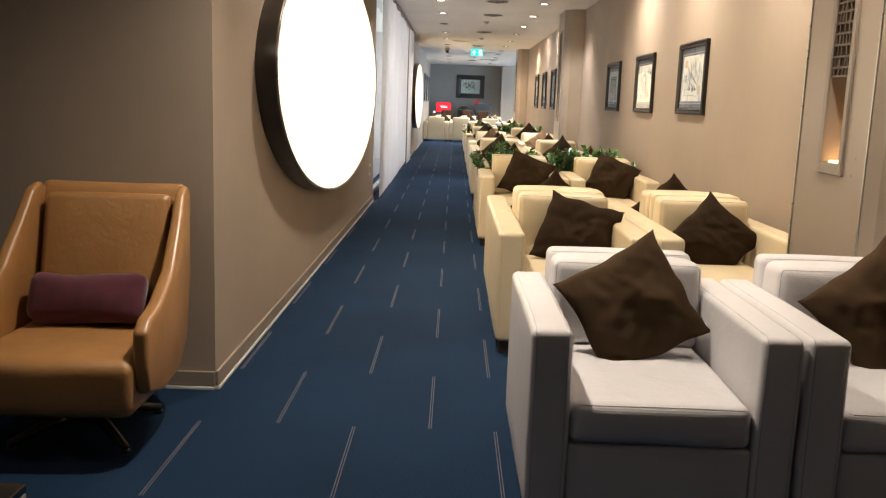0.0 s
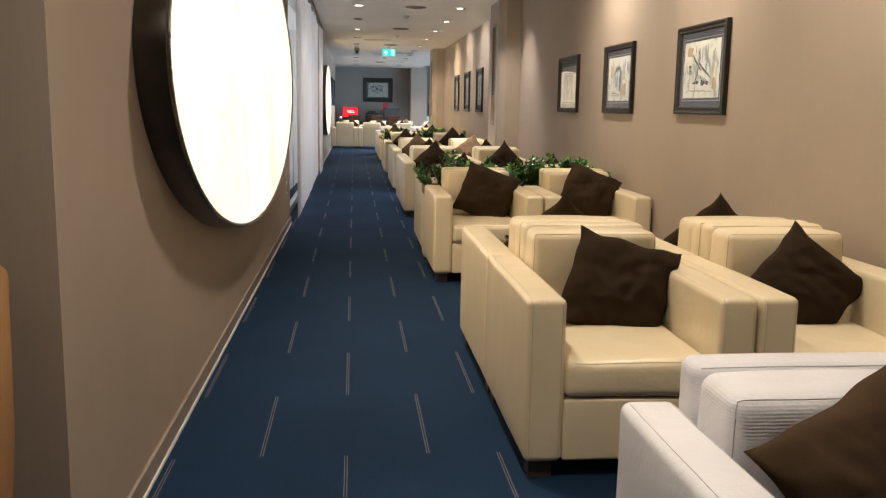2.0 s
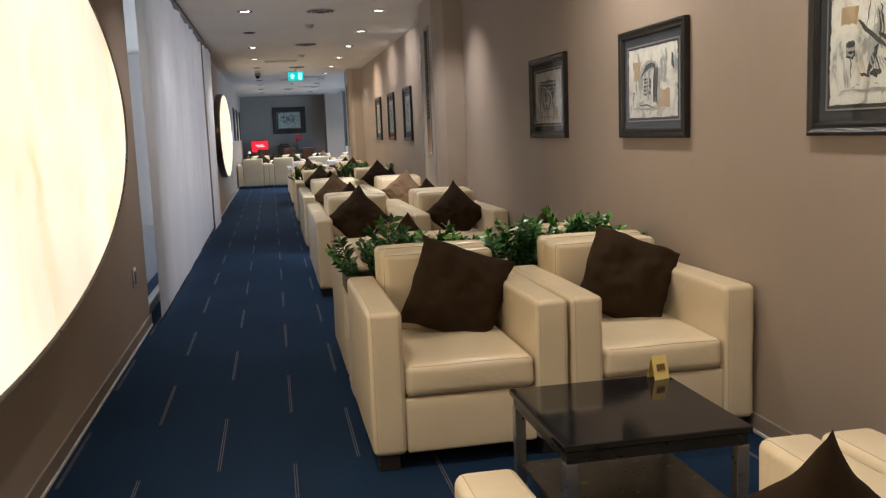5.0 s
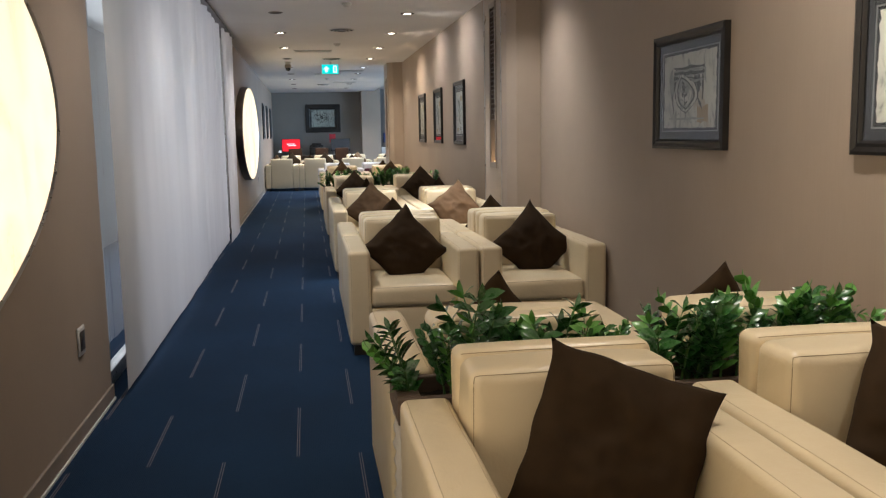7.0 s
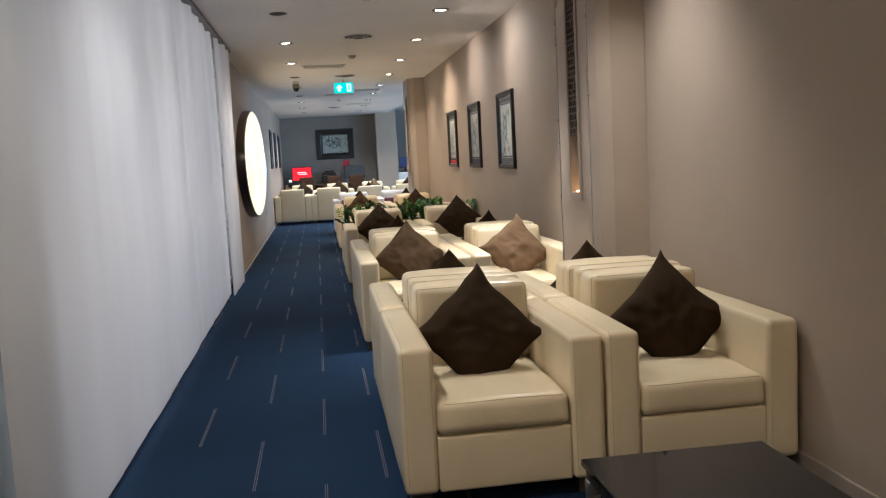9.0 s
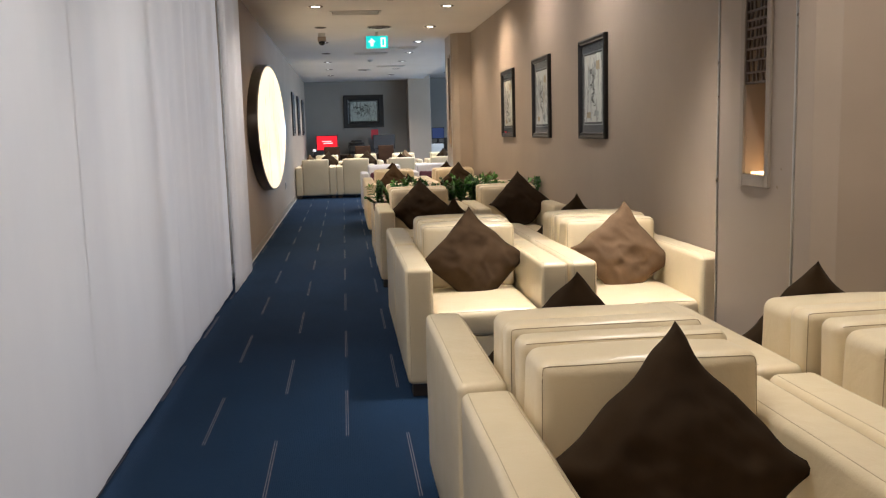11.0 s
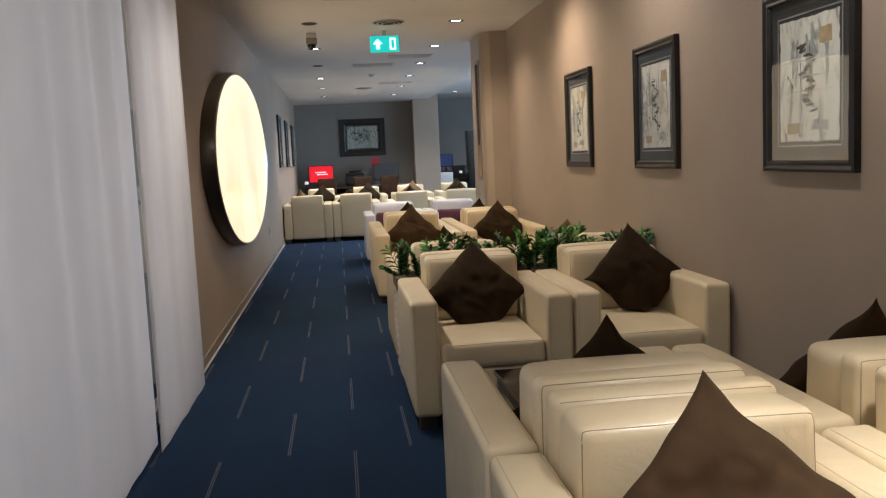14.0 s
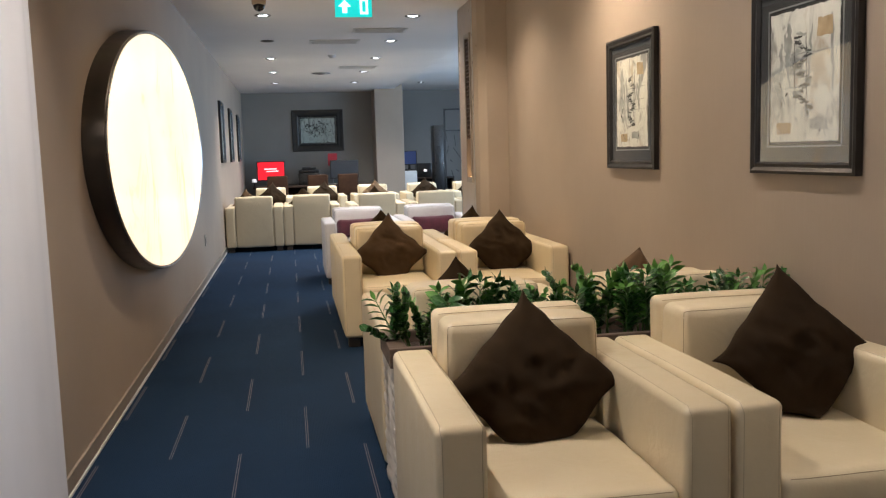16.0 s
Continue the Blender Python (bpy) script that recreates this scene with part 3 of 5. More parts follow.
# ---------------------------------------------------------------- oval light boxes
def oval_light(yc, zc, a, b):
    """A wall-hung oval drum: dark metal sides, back-lit onyx face."""
    base = empty("oval_wall_light", pose(WL, yc, zc), "large oval wall light, back-lit onyx face in a dark drum", "wall light", "oval wall lights")
    n, depth = 96, 0.115
    ring = [(math.cos(2 * math.pi * k / n), math.sin(2 * math.pi * k / n)) for k in range(n)]

    def loop(bm, x, grow):
        return [bm.verts.new((x, (a + grow) * c, (b + grow) * s)) for c, s in ring]

    def skin(bm, loops):
        for p, q in zip(loops, loops[1:]):
            for k in range(n):
                bm.faces.new((p[k], p[(k + 1) % n], q[(k + 1) % n], q[k]))

    bm = bmesh.new()
    skin(bm, [loop(bm, 0.0, 0), loop(bm, depth - 0.012, 0), loop(bm, depth - 0.004, -0.004), loop(bm, depth - 0.012, -0.012)])
    bmesh.ops.recalc_face_normals(bm, faces=bm.faces[:])
    part("drum", bm, M_BRONZE, base, "dark bronze metal drum side")
    bm = bmesh.new()
    skin(bm, [loop(bm, depth - 0.010, -0.012), loop(bm, depth, -0.006), loop(bm, depth + 0.004, -0.012), loop(bm, depth - 0.006, -0.024)])
    bmesh.ops.recalc_face_normals(bm, faces=bm.faces[:])
    part("rim", bm, M_STEEL, base, "thin bright metal rim")
    bm = bmesh.new()
    edge = loop(bm, depth - 0.008, -0.016)
    bm.faces.new(edge)
    bmesh.ops.recalc_face_normals(bm, faces=bm.faces[:])
    part("onyx_face", bm, M_ONYX, base, "glowing cream onyx sheet with amber veins", False)
    return base


oval_light(9.10, 1.49, 2.91, 0.905)
oval_light(24.56, 1.44, 2.34, 0.825)

# ---------------------------------------------------------------- glazing and curtain
def sheet_x(x, y0, y1, z0, z1):
    bm = bmesh.new()
    bm.faces.new([bm.verts.new(p) for p in ((x, y0, z0), (x, y1, z0), (x, y1, z1), (x, y0, z1))])
    return bm


glazing = empty("window_1", pose(0, 0, 0), "full-height glazing behind a white curtain", "window", "", "structure")
bm = bmesh.new()
for a, b in ((YG0, YG0 + 0.05), (YG1 - 0.05, YG1), (17.1, 17.15)):
    box(-1.06, -1.0, a, b, 0.0, CEIL, 0.004, 1, bm)
box(-1.06, -1.0, YG0, YG1, 0.0, 0.09, 0.004, 1, bm)
part("window_frame", bm, M_STEEL, glazing, "grey metal frame", False)
for a, b in ((YG0 + 0.05, 17.1), (17.15, YG1 - 0.05)):
    pane = part("pane", sheet_x(-1.03, a, b, 0.09, CEIL), M_WINDOW, glazing, "", False)
    pane.visible_shadow = False
# added cross wall, blocks the view of the backroom area lamp through the gap
structure("wall_lamp_screen", box(-2.5, -1.075, 13.55, 13.68, 0, CEIL), M_GREY, "plain screen wall added behind the glazing to hide the backroom lamp")
structure("floor_behind_glass", box(-2.5, -1.075, YG0 - 0.15, 13.55, 0.0, 0.012), M_STRIP, "pale polished floor behind the glazing")
# dark strip: the shadow gap above the curtain is put into the track's colour
structure("trim", box(-1.0, -0.83, YG0 + 0.05, YG1, CEIL - 0.03, CEIL - 0.002, 0.003), M_BRONZE, "curtain track coloured dark for the shadow gap under the ceiling")


def curtain_panel(y0, y1, x0, x1, seed):
    """One hanging length of heavy white cloth with shallow folds, lower edge uneven."""
    bm = bmesh.new()
    rng = random.Random(seed)
    cols, rows = int((y1 - y0) / 0.03), 14
    f1, f2, ph = rng.uniform(6, 7.5) * (1.9 if seed > 3 else 1), rng.uniform(11, 14) * (1.9 if seed > 3 else 1), rng.uniform(0, 6)
    grid = []
    for j in range(rows + 1):
        h = j / rows
        line = []
        for i in range(cols + 1):
            k = i / cols
            y = y0 + (y1 - y0) * k
            ends = min(1.0, 6.0 * k, 6.0 * (1 - k))
            amp = (0.0012 + 0.009 * h) * (2.1 if seed > 3 else 1.1) * (0.25 + 0.75 * ends)
            fold = amp * (math.sin(f1 * (y - y0) + ph + 0.5 * h) + 0.6 * math.sin(f2 * (y - y0) + ph * 2 + h) + 0.5 * noise.noise((y * 2, h * 1.5, seed)))
            hem = (0.048 if seed < 5 else 0.022) + 0.004 * noise.noise((y * 0.8, seed, 3.0))
            line.append(bm.verts.new((x0 + (x1 - x0) * k + fold, y, hem + (CEIL - 0.03 - hem) * h)))
        grid.append(line)
    for j in range(rows):
        for i in range(cols):
            bm.faces.new((grid[j][i], grid[j][i + 1], grid[j + 1][i + 1], grid[j + 1][i]))
    bmesh.ops.recalc_face_normals(bm, faces=bm.faces[:])
    return tagged(finish("curtain", bm, M_CURTAIN), "tall white curtain panel hanging from ceiling to carpet", "curtain", "curtain panels over the glazing")


curtain_panel(13.07, 14.39, -0.858, -0.858, 1)
curtain_panel(14.38, 15.76, -0.863, -0.865, 2)
curtain_panel(15.75, 17.13, -0.870, -0.876, 3)
curtain_panel(17.12, 19.95, -0.884, -0.902, 4)
curtain_panel(19.88, 21.20, -0.872, -0.862, 5)

# ---------------------------------------------------------------- armchairs
CW, CD = 0.842, 0.955


def stitch(bm, path, radius=0.0014, steps=24):
    """A sewn seam that clings to the upholstered block bm along a path near it."""
    tree = BVHTree.FromBMesh(bm)
    pts = []
    for p, q in zip(path, path[1:]):
        for k in range(steps):
            spot_on, normal, _, _ = tree.find_nearest(Vector(p).lerp(Vector(q), 0.5 - 0.5 * math.cos(math.pi * k / steps)))
            pts.append(spot_on + normal * 0.0003)
    return tube(pts, radius, 5)


def armchair(mat, label, group, arm_mat=None, aw=0.145, seam=None, top=0.815):
    """A square club armchair: front at y = 0, facing -y, left side at x = 0."""
    c = empty("armchair", pose(0, 0, 0), label, "armchair", group)
    arm_mat = arm_mat or mat
    seam = seam or M_SEAM

    def upholstered(name, bm, skin, paths, radius=0.0014):
        sewn = [stitch(bm, path, radius) for path in paths]
        ob = part(name, bm, skin, c)
        for one in sewn:
            part("piping", one, M_SEAM2 if name == "arm" and seam is M_SEAM else seam, ob)
        return ob

    for side, (a, b) in enumerate(((0.004, aw), (CW - aw, CW - 0.004))):
        lines = [[(xx, CD - 0.03, 0.67), (xx, 0.03, 0.67), (xx, -0.002, 0.64), (xx, -0.002, 0.10)] for xx in (a + 0.016, b - 0.016)]
        upholstered("arm", soft(a, b, 0.0, CD, 0.07, 0.665, 0.026, (0.004, 0, 0.004), 0.003, side + 1, 6), arm_mat, lines, 0.0011)
    part("seat_base", soft(aw, CW - aw, 0.012, CD - 0.1, 0.07, 0.300, 0.012, (0, 0.004, 0), 0.002, 3), arm_mat, c)
    l, r = aw + 0.004, CW - aw - 0.004
    upholstered("seat_cushion", soft(l, r, 0.002, 0.76, 0.304, 0.440, 0.034, (0, 0.008, 0.016), 0.007, 4, 9), mat,
                [[(l + 0.03, 0.0, 0.312), (r - 0.03, 0.0, 0.312)], [(l + 0.02, 0.006, 0.436), (r - 0.02, 0.006, 0.436)]])
    upholstered("backrest_frame", soft(aw, CW - aw, 0.845, CD - 0.004, 0.07, top, 0.030, (0, 0.006, 0.006), 0.004, 5, 6), mat,
                [[(l, CD - 0.01, 0.15), (l + 0.005, CD - 0.01, top - 0.003), (r - 0.005, CD - 0.01, top - 0.003), (r, CD - 0.01, 0.15)], [(l + 0.01, 0.849, top - 0.002), (r - 0.01, 0.849, top - 0.002)]])
    upholstered("back_cushion", soft(l, r, 0.665, 0.85, 0.43, top - 0.010, 0.036, (0, 0.016, 0.008), 0.007, 6, 8), mat,
                [[(l, 0.667, 0.47), (l + 0.008, 0.669, top - 0.014), (r - 0.008, 0.669, top - 0.014), (r, 0.667, 0.47)]])
    for x in (0.03, CW - 0.115):
        for y in (0.035, CD - 0.12):
            part("foot", box(x, x + 0.085, y, y + 0.085, 0.0, 0.072, 0.003), M_FOOT, c, "", False)
    return c


XA, XB = 0.362, 1.208
cream_label = "square cream leather club armchair on dark block feet"
white_label = "square white ribbed-leather club armchair on dark block feet"
cream = armchair(M_CREAM, cream_label, "cream armchairs in rows")
white = armchair(M_WHITE, white_label, "white armchairs", M_WHITE2, 0.135, M_RIM, 0.775)
used = set()


def seat(proto, x, front, away=False, turn=0.0):
    """Put a chair with its front at y = front; away: it looks along +y."""
    m = pose(x + CW, front, 0, 0, 0, 180 + turn) if away else pose(x, front, 0, 0, 0, turn)
    if proto.name not in used:
        used.add(proto.name)
        proto.matrix_basis = m
        return proto
    return copy_thing(proto, m)


def pillow_mesh(size, thick, rot, seed, sunk):
    """A square cushion standing in the xz-plane, turned by rot degrees, its lowest part pressed flat."""
    bm = bmesh.new()
    n = 34
    rng = random.Random(seed)
    off = Vector((rng.uniform(0, 50), rng.uniform(0, 50), seed))
    h = size / 2
    c, s = math.cos(radians(rot)), math.sin(radians(rot))
    hollow = 0.052 if abs(rot) > 25 else 0.03
    sheets = []
    for side in (-1, 1):
        grid = []
        for i in range(n + 1):
            line = []
            for j in range(n + 1):
                u, v = -1 + 2 * i / n, -1 + 2 * j / n
                if side > 0 and (i in (0, n) or j in (0, n)):
                    line.append(sheets[0][i][j])
                    continue
                x = u * h * (1 - hollow * (1 - v * v))
                z = v * h * (1 - hollow * (1 - u * u))
                ear = 1 + 0.035 * abs(u * v) ** 8
                x, z = x * ear, z * ear
                full = max(0.0, (1 - u * u) * (1 - v * v)) ** 0.55
                y = side * thick * 0.5 * full
                fold = noise.noise(Vector((u * 1.6, v * 1.6, side * 2.0)) + off) * 0.026 + noise.noise(Vector((u * 4, v * 4, side * 3.0)) + off) * 0.010
                x += noise.noise(Vector((v * 2.2, u * 0.8, 7.0)) + off) * 0.014
                z += noise.noise(Vector((u * 2.2, v * 0.8, 11.0)) + off) * 0.014
                y += fold * (0.35 + 0.65 * full)
                # creases that run down from the slumped upper half, and pinches towards the corners
                ridge = 1 - abs(noise.noise(Vector((u * 2.4 + v * 1.2, v * 1.3 - u * 0.7, side * 4.0)) + off * 1.7)) * 2.2
                y += side * 0.011 * max(0.0, ridge) ** 3 * full
                pinch = abs(u * v) ** 2
                y += 0.011 * pinch * math.sin(9 * (u - v * math.copysign(1, u * v)) + seed)
                px, pz = x * c - z * s, x * s + z * c
                if pz < -sunk:
                    over = -sunk - pz
                    pz = -sunk - over * 0.30
                    y += (side * 0.4 - 0.25) * over
                line.append(bm.verts.new((px, y, pz)))
            grid.append(line)
        sheets.append(grid)
    for side, grid in zip((-1, 1), sheets):
        for i in range(n):
            for j in range(n):
                quad = [grid[i][j], grid[i + 1][j], grid[i + 1][j + 1], grid[i][j + 1]]
                if side > 0:
                    quad.reverse()
                bm.faces.new(quad)
    return bm


def pillow(x, y_front, away, rot, mat, label, dx=0.0, size=0.45, seed=0, lift=0.0, wide=1.0, cy=0.545):
    """A cushion leaning on the backrest of the chair whose front is y_front."""
    sunk = size * 0.44 if abs(rot) > 25 else size * 0.46
    ob = finish("throw_pillow", pillow_mesh(size, 0.17, rot, seed, sunk), mat)
    lean = -20
    zc = 0.446 + sunk * 0.955 + lift
    if away:
        ob.matrix_basis = pose(x + CW / 2 - dx, y_front - cy, zc, lean, 0, 180)
    else:
        ob.matrix_basis = pose(x + CW / 2 + dx, y_front + cy, zc, lean, 0, 0)
    ob.matrix_basis = ob.matrix_basis @ Matrix.Diagonal((wide, 1, 1, 1))
    return tagged(ob, label, "pillow", "throw pillows on the armchairs")


dark_pillow = "dark brown suede throw pillow stood on its corner against the backrest"
square_pillow = "brown suede throw pillow leaning askew against the backrest"
light_pillow = "light brown suede throw pillow stood on its corner"
wine_pillow = "flat burgundy fabric lumbar pillow against the backrest"

# rows: material, front y, facing away, pillow turn at the aisle, pillow turn by the wall, light pillows (aisle, wall)
ROWS = [
    (white, 4.12, False, 30, 36, 1, 1),
    (cream, 6.11, False, -17, 48, 0, 0),
    (cream, 8.02, True, 45, 44, False, False),
    (cream, 9.68, False, -22, -24, False, False),
    (cream, 11.87, True, 45, 48, False, False),
    (cream, 13.70, False, 42, 43, False, False),
    (cream, 15.66, True, 44, 40, False, False),
    (cream, 16.73, False, 47, 37, 1, 2),
    (cream, 18.68, True, 43, 46, False, False),
    (cream, 19.95, False, 45, 46, False, False),
    (cream, 22.30, True, 42, 52, 0, 2),
    (cream, 23.96, False, 45, 44, 1, 0),
    (cream, 25.88, True, 45, 45, False, False),
]
for k, (proto, front, away, ra, rb, la, lb) in enumerate(ROWS):
    seat(proto, XA, front, away)
    seat(proto, XB, front, away)
    size = (0.42, 0.40, 0.43, 0.42)[k] if k < 4 else 0.436
    for x, rot, pale, s in ((XA, ra, la, 1), (XB, rb, lb, 2)):
        pillow(x, front, away, rot, (M_SUEDE, M_SUEDE1, M_SUEDE2)[int(pale)], light_pillow if int(pale) == 2 else (square_pillow if abs(rot) < 25 else dark_pillow), 0.07 if k == 1 and s == 1 else 0.03 if k == 1 else 0.06 if k == 3 else 0.09 if k == 9 and s == 2 else (0.04 if s == 2 else 0.0) + 0.01 * ((k * 7 + s) % 3 - 1), size, k * 2 + s, -0.025 if k == 1 else 0.025 if k == 9 and s == 2 else -0.015 if k > 3 else 0.0, 1.10 if k == 1 and s == 1 else 0.98 if k == 0 else 1.06 if k < 4 else 0.97, 0.46 if k == 5 else 0.545)


def lumbar(x, front):
    bm = soft(-0.26, 0.26, -0.06, 0.06, -0.10, 0.10, 0.05, (0, 0.02, 0), 0.012, 9, 8)
    ob = finish("lumbar_pillow", bm, M_WINE)
    ob.matrix_basis = pose(x + CW / 2, front + 0.575, 0.558, -14)
    return tagged(ob, wine_pillow, "pillow", "lumbar pillows")


for x in (XA, XB):
    seat(white, x, 27.12)
    lumbar(x, 27.12)
# seats of the open lounge
for x in (-0.93, -0.09):
    seat(cream, x, 31.82, True)
    pillow(x, 31.82, True, 42, M_SUEDE2 if x < -0.5 else M_SUEDE, light_pillow if x < -0.5 else dark_pillow, 0.1, 0.43, int(40 + x * 10))
for i, x in enumerate((0.86, 1.74, 2.62)):
    seat(cream, x, 31.5, True)
    pillow(x, 31.5, True, 44, M_SUEDE, dark_pillow, 0.0, 0.43, 60 + i)
for i, x in enumerate((-0.75, 0.2, 1.15, 2.1, 3.0)):
    seat(cream, x, 33.6)
    pillow(x, 33.6, False, 43, M_SUEDE2 if i == 2 else M_SUEDE, light_pillow if i == 2 else dark_pillow, 0.03, 0.43, 70 + i)

# ---------------------------------------------------------------- low tables
def low_table(x0, x1, y0, y1, h=0.42):
    t = empty("coffee_table", pose((x0 + x1) / 2, (y0 + y1) / 2, 0), "low square coffee table with a black glass top and metal frame", "table", "coffee tables between the rows")
    a, b = (x1 - x0) / 2, (y1 - y0) / 2
    part("tabletop", box(-a, a, -b, b, h - 0.022, h, 0.004), M_BLACKGLASS, t, "glossy black glass top", False)
    part("apron", box(-a + 0.012, a - 0.012, -b + 0.012, b - 0.012, h - 0.062, h - 0.0225, 0.002), M_BLACK, t, "", False)
    for sx in (-1, 1):
        for sy in (-1, 1):
            cx, cy = sx * (a - 0.028), sy * (b - 0.028)
            part("leg", box(cx - 0.020, cx + 0.020, cy - 0.020, cy + 0.020, 0.0, h - 0.0625, 0.003), M_STEEL, t, "brushed steel leg", False)
    part("shelf", box(-a + 0.03, a - 0.03, -b + 0.03, b - 0.03, 0.13, 0.148, 0.003), M_BLACK, t, "", False)
    return t


for tx, ty in ((0.86, 5.13), (0.84, 8.70), (0.88, 12.38), (0.78, 15.80), (0.69, 18.84), (0.80, 22.80), (0.80, 26.30)):
    low_table(tx, tx + 0.62, ty, ty + 0.62)

# ---------------------------------------------------------------- planters
def leaf(bm, base, way, up, length, width):
    """A pointed leaflet, folded along its rib and drooping at the tip."""
    way, up = way.normalized(), up.normalized()
    side = way.cross(up).normalized()
    up = side.cross(way)
    rows = []
    for f, w, d in ((0.0, 0.12, 0.0), (0.30, 0.86, 0.02), (0.58, 1.0, 0.0), (0.82, 0.55, -0.06)):
        p = base + way * length * f + up * length * d
        rows.append((bm.verts.new(p + side * width * w * 0.5 + up * width * 0.13 * w), bm.verts.new(p), bm.verts.new(p - side * width * w * 0.5 + up * width * 0.13 * w)))
    tip = bm.verts.new(base + way * length - up * length * 0.14)
    for a, b in zip(rows, rows[1:]):
        bm.faces.new((a[0], a[1], b[1], b[0]))
        bm.faces.new((a[1], a[2], b[2], b[1]))
    bm.faces.new((rows[-1][0], rows[-1][1], tip))
    bm.faces.new((rows[-1][1], rows[-1][2], tip))


def zz_plant(seed):
    """Arching stems from one root, each with pairs of thick glossy leaflets."""
    rng = random.Random(seed)
    base = empty("potted_plant", pose(0, 0, 0), "bushy green plant with glossy paired leaflets on arching stems", "plant", "plants in the planters")
    stems, leaves, young = bmesh.new(), bmesh.new(), bmesh.new()
    for k in range(7):
        ang = rng.uniform(0, 2 * math.pi)
        tall = rng.uniform(0.24, 0.44)
        reach = rng.uniform(0.05, 0.17)
        out = Vector((math.cos(ang), math.sin(ang) * 0.62, 0))
        root = Vector((rng.uniform(-0.05, 0.05), rng.uniform(-0.04, 0.04), 0))
        pts = []
        for i in range(9):
            f = i / 8
            pts.append(root + out * reach * f ** 1.7 + Vector((0, 0, tall * (f - 0.12 * f * f))))
        tube(pts, [0.007 * (1 - 0.65 * i / 8) for i in range(9)], 6, stems)
        target = young if tall > 0.37 and rng.random() < 0.6 else leaves
        for i in range(2, 9):
            d = (pts[i] - pts[i - 1]).normalized()
            side = d.cross(out)
            if side.length < 0.1:
                side = Vector((out.y, -out.x, 0))
            side.normalize()
            for sgn in (-1, 1):
                way = side * sgn * rng.uniform(0.7, 1.0) + d * rng.uniform(0.5, 0.9) + out * rng.uniform(-0.25, 0.25)
                size = rng.uniform(0.085, 0.122) * (1.0 - 0.25 * abs(i - 5) / 4)
                leaf(target, pts[i] - d * rng.uniform(0, 0.012), way, d + out * 0.4 + Vector((0, 0, 0.3)), size, size * rng.uniform(0.40, 0.52))
        leaf(target, pts[8], (pts[8] - pts[7]), out, 0.07, 0.028)
    part("stem", stems, M_STEM, base, "pale green fleshy stems")
    part("foliage", leaves, M_LEAF, base, "dark glossy leaflets")
    if young.verts:
        part("young_foliage", young, M_LEAF2, base, "fresh lighter green leaflets")
    else:
        young.free()
    return base


def planter(y0, y1):
    p = empty("planter_box", pose(0, y0, 0), "long narrow planter, brown wood rim and rippled pale end panels", "planter", "planters between the chairs")
    d = y1 - y0
    x0, x1 = 0.385, 2.03
    part("front_panel", box(x0 + 0.012, x1 - 0.012, 0.006, 0.024, 0.03, 0.575), M_RIPPLE, p, "", False)
    part("back_panel", box(x0 + 0.012, x1 - 0.012, d - 0.024, d - 0.006, 0.03, 0.575), M_RIPPLE, p, "", False)
    for side, x in ((1, x0), (-1, x1)):
        bm = bmesh.new()
        cols, rows = 10, 40
        grid = []
        for i in range(cols + 1):
            line = []
            for j in range(rows + 1):
                z = 0.03 + 0.545 * j / rows
                y = 0.006 + (d - 0.012) * i / cols
                ripple = 0.006 * math.sin(z * 118 + 2.2 * math.sin(y * 26)) + 0.004 * noise.noise((y * 18, z * 18, x))
                line.append(bm.verts.new((x - side * ripple + side * 0.004, y, z)))
            grid.append(line)
        for i in range(cols):
            for j in range(rows):
                bm.faces.new((grid[i][j], grid[i + 1][j], grid[i + 1][j + 1], grid[i][j + 1]))
        bmesh.ops.recalc_face_normals(bm, faces=bm.faces[:])
        bmesh.ops.solidify(bm, geom=bm.faces[:], thickness=0.012)
        part("end_panel", bm, M_RIPPLE, p, "rippled pale end panel")
    part("plinth", box(x0 + 0.02, x1 - 0.02, 0.02, d - 0.02, 0.0, 0.03), M_BLACK, p, "", False)
    bm = bmesh.new()
    for a, b, c, e in ((x0 - 0.02, x1 + 0.01, 0.002, 0.035), (x0 - 0.02, x1 + 0.01, d - 0.035, d - 0.002), (x0 - 0.02, x0 + 0.05, 0.035, d - 0.035), (x1 - 0.04, x1 + 0.01, 0.035, d - 0.035)):
        box(a, b, c, e, 0.575, 0.650, 0.004, 2, bm)
    part("rim", bm, M_RIMWOOD, p, "weathered brown wooden rim", False)
    bm = bmesh.new()
    n, m = 60, 8
    grid = [[bm.verts.new((x0 + 0.05 + (x1 - x0 - 0.09) * i / n, 0.035 + (d - 0.07) * j / m, 0.600 + 0.012 * noise.noise((i * 0.9, j * 0.9, y0)))) for j in range(m + 1)] for i in range(n + 1)]
    for i in range(n):
        for j in range(m):
            bm.faces.new((grid[i][j], grid[i + 1][j], grid[i + 1][j + 1], grid[i][j + 1]))
    part("soil", bm, M_SOIL, p, "dark crumbly potting soil")
    return p


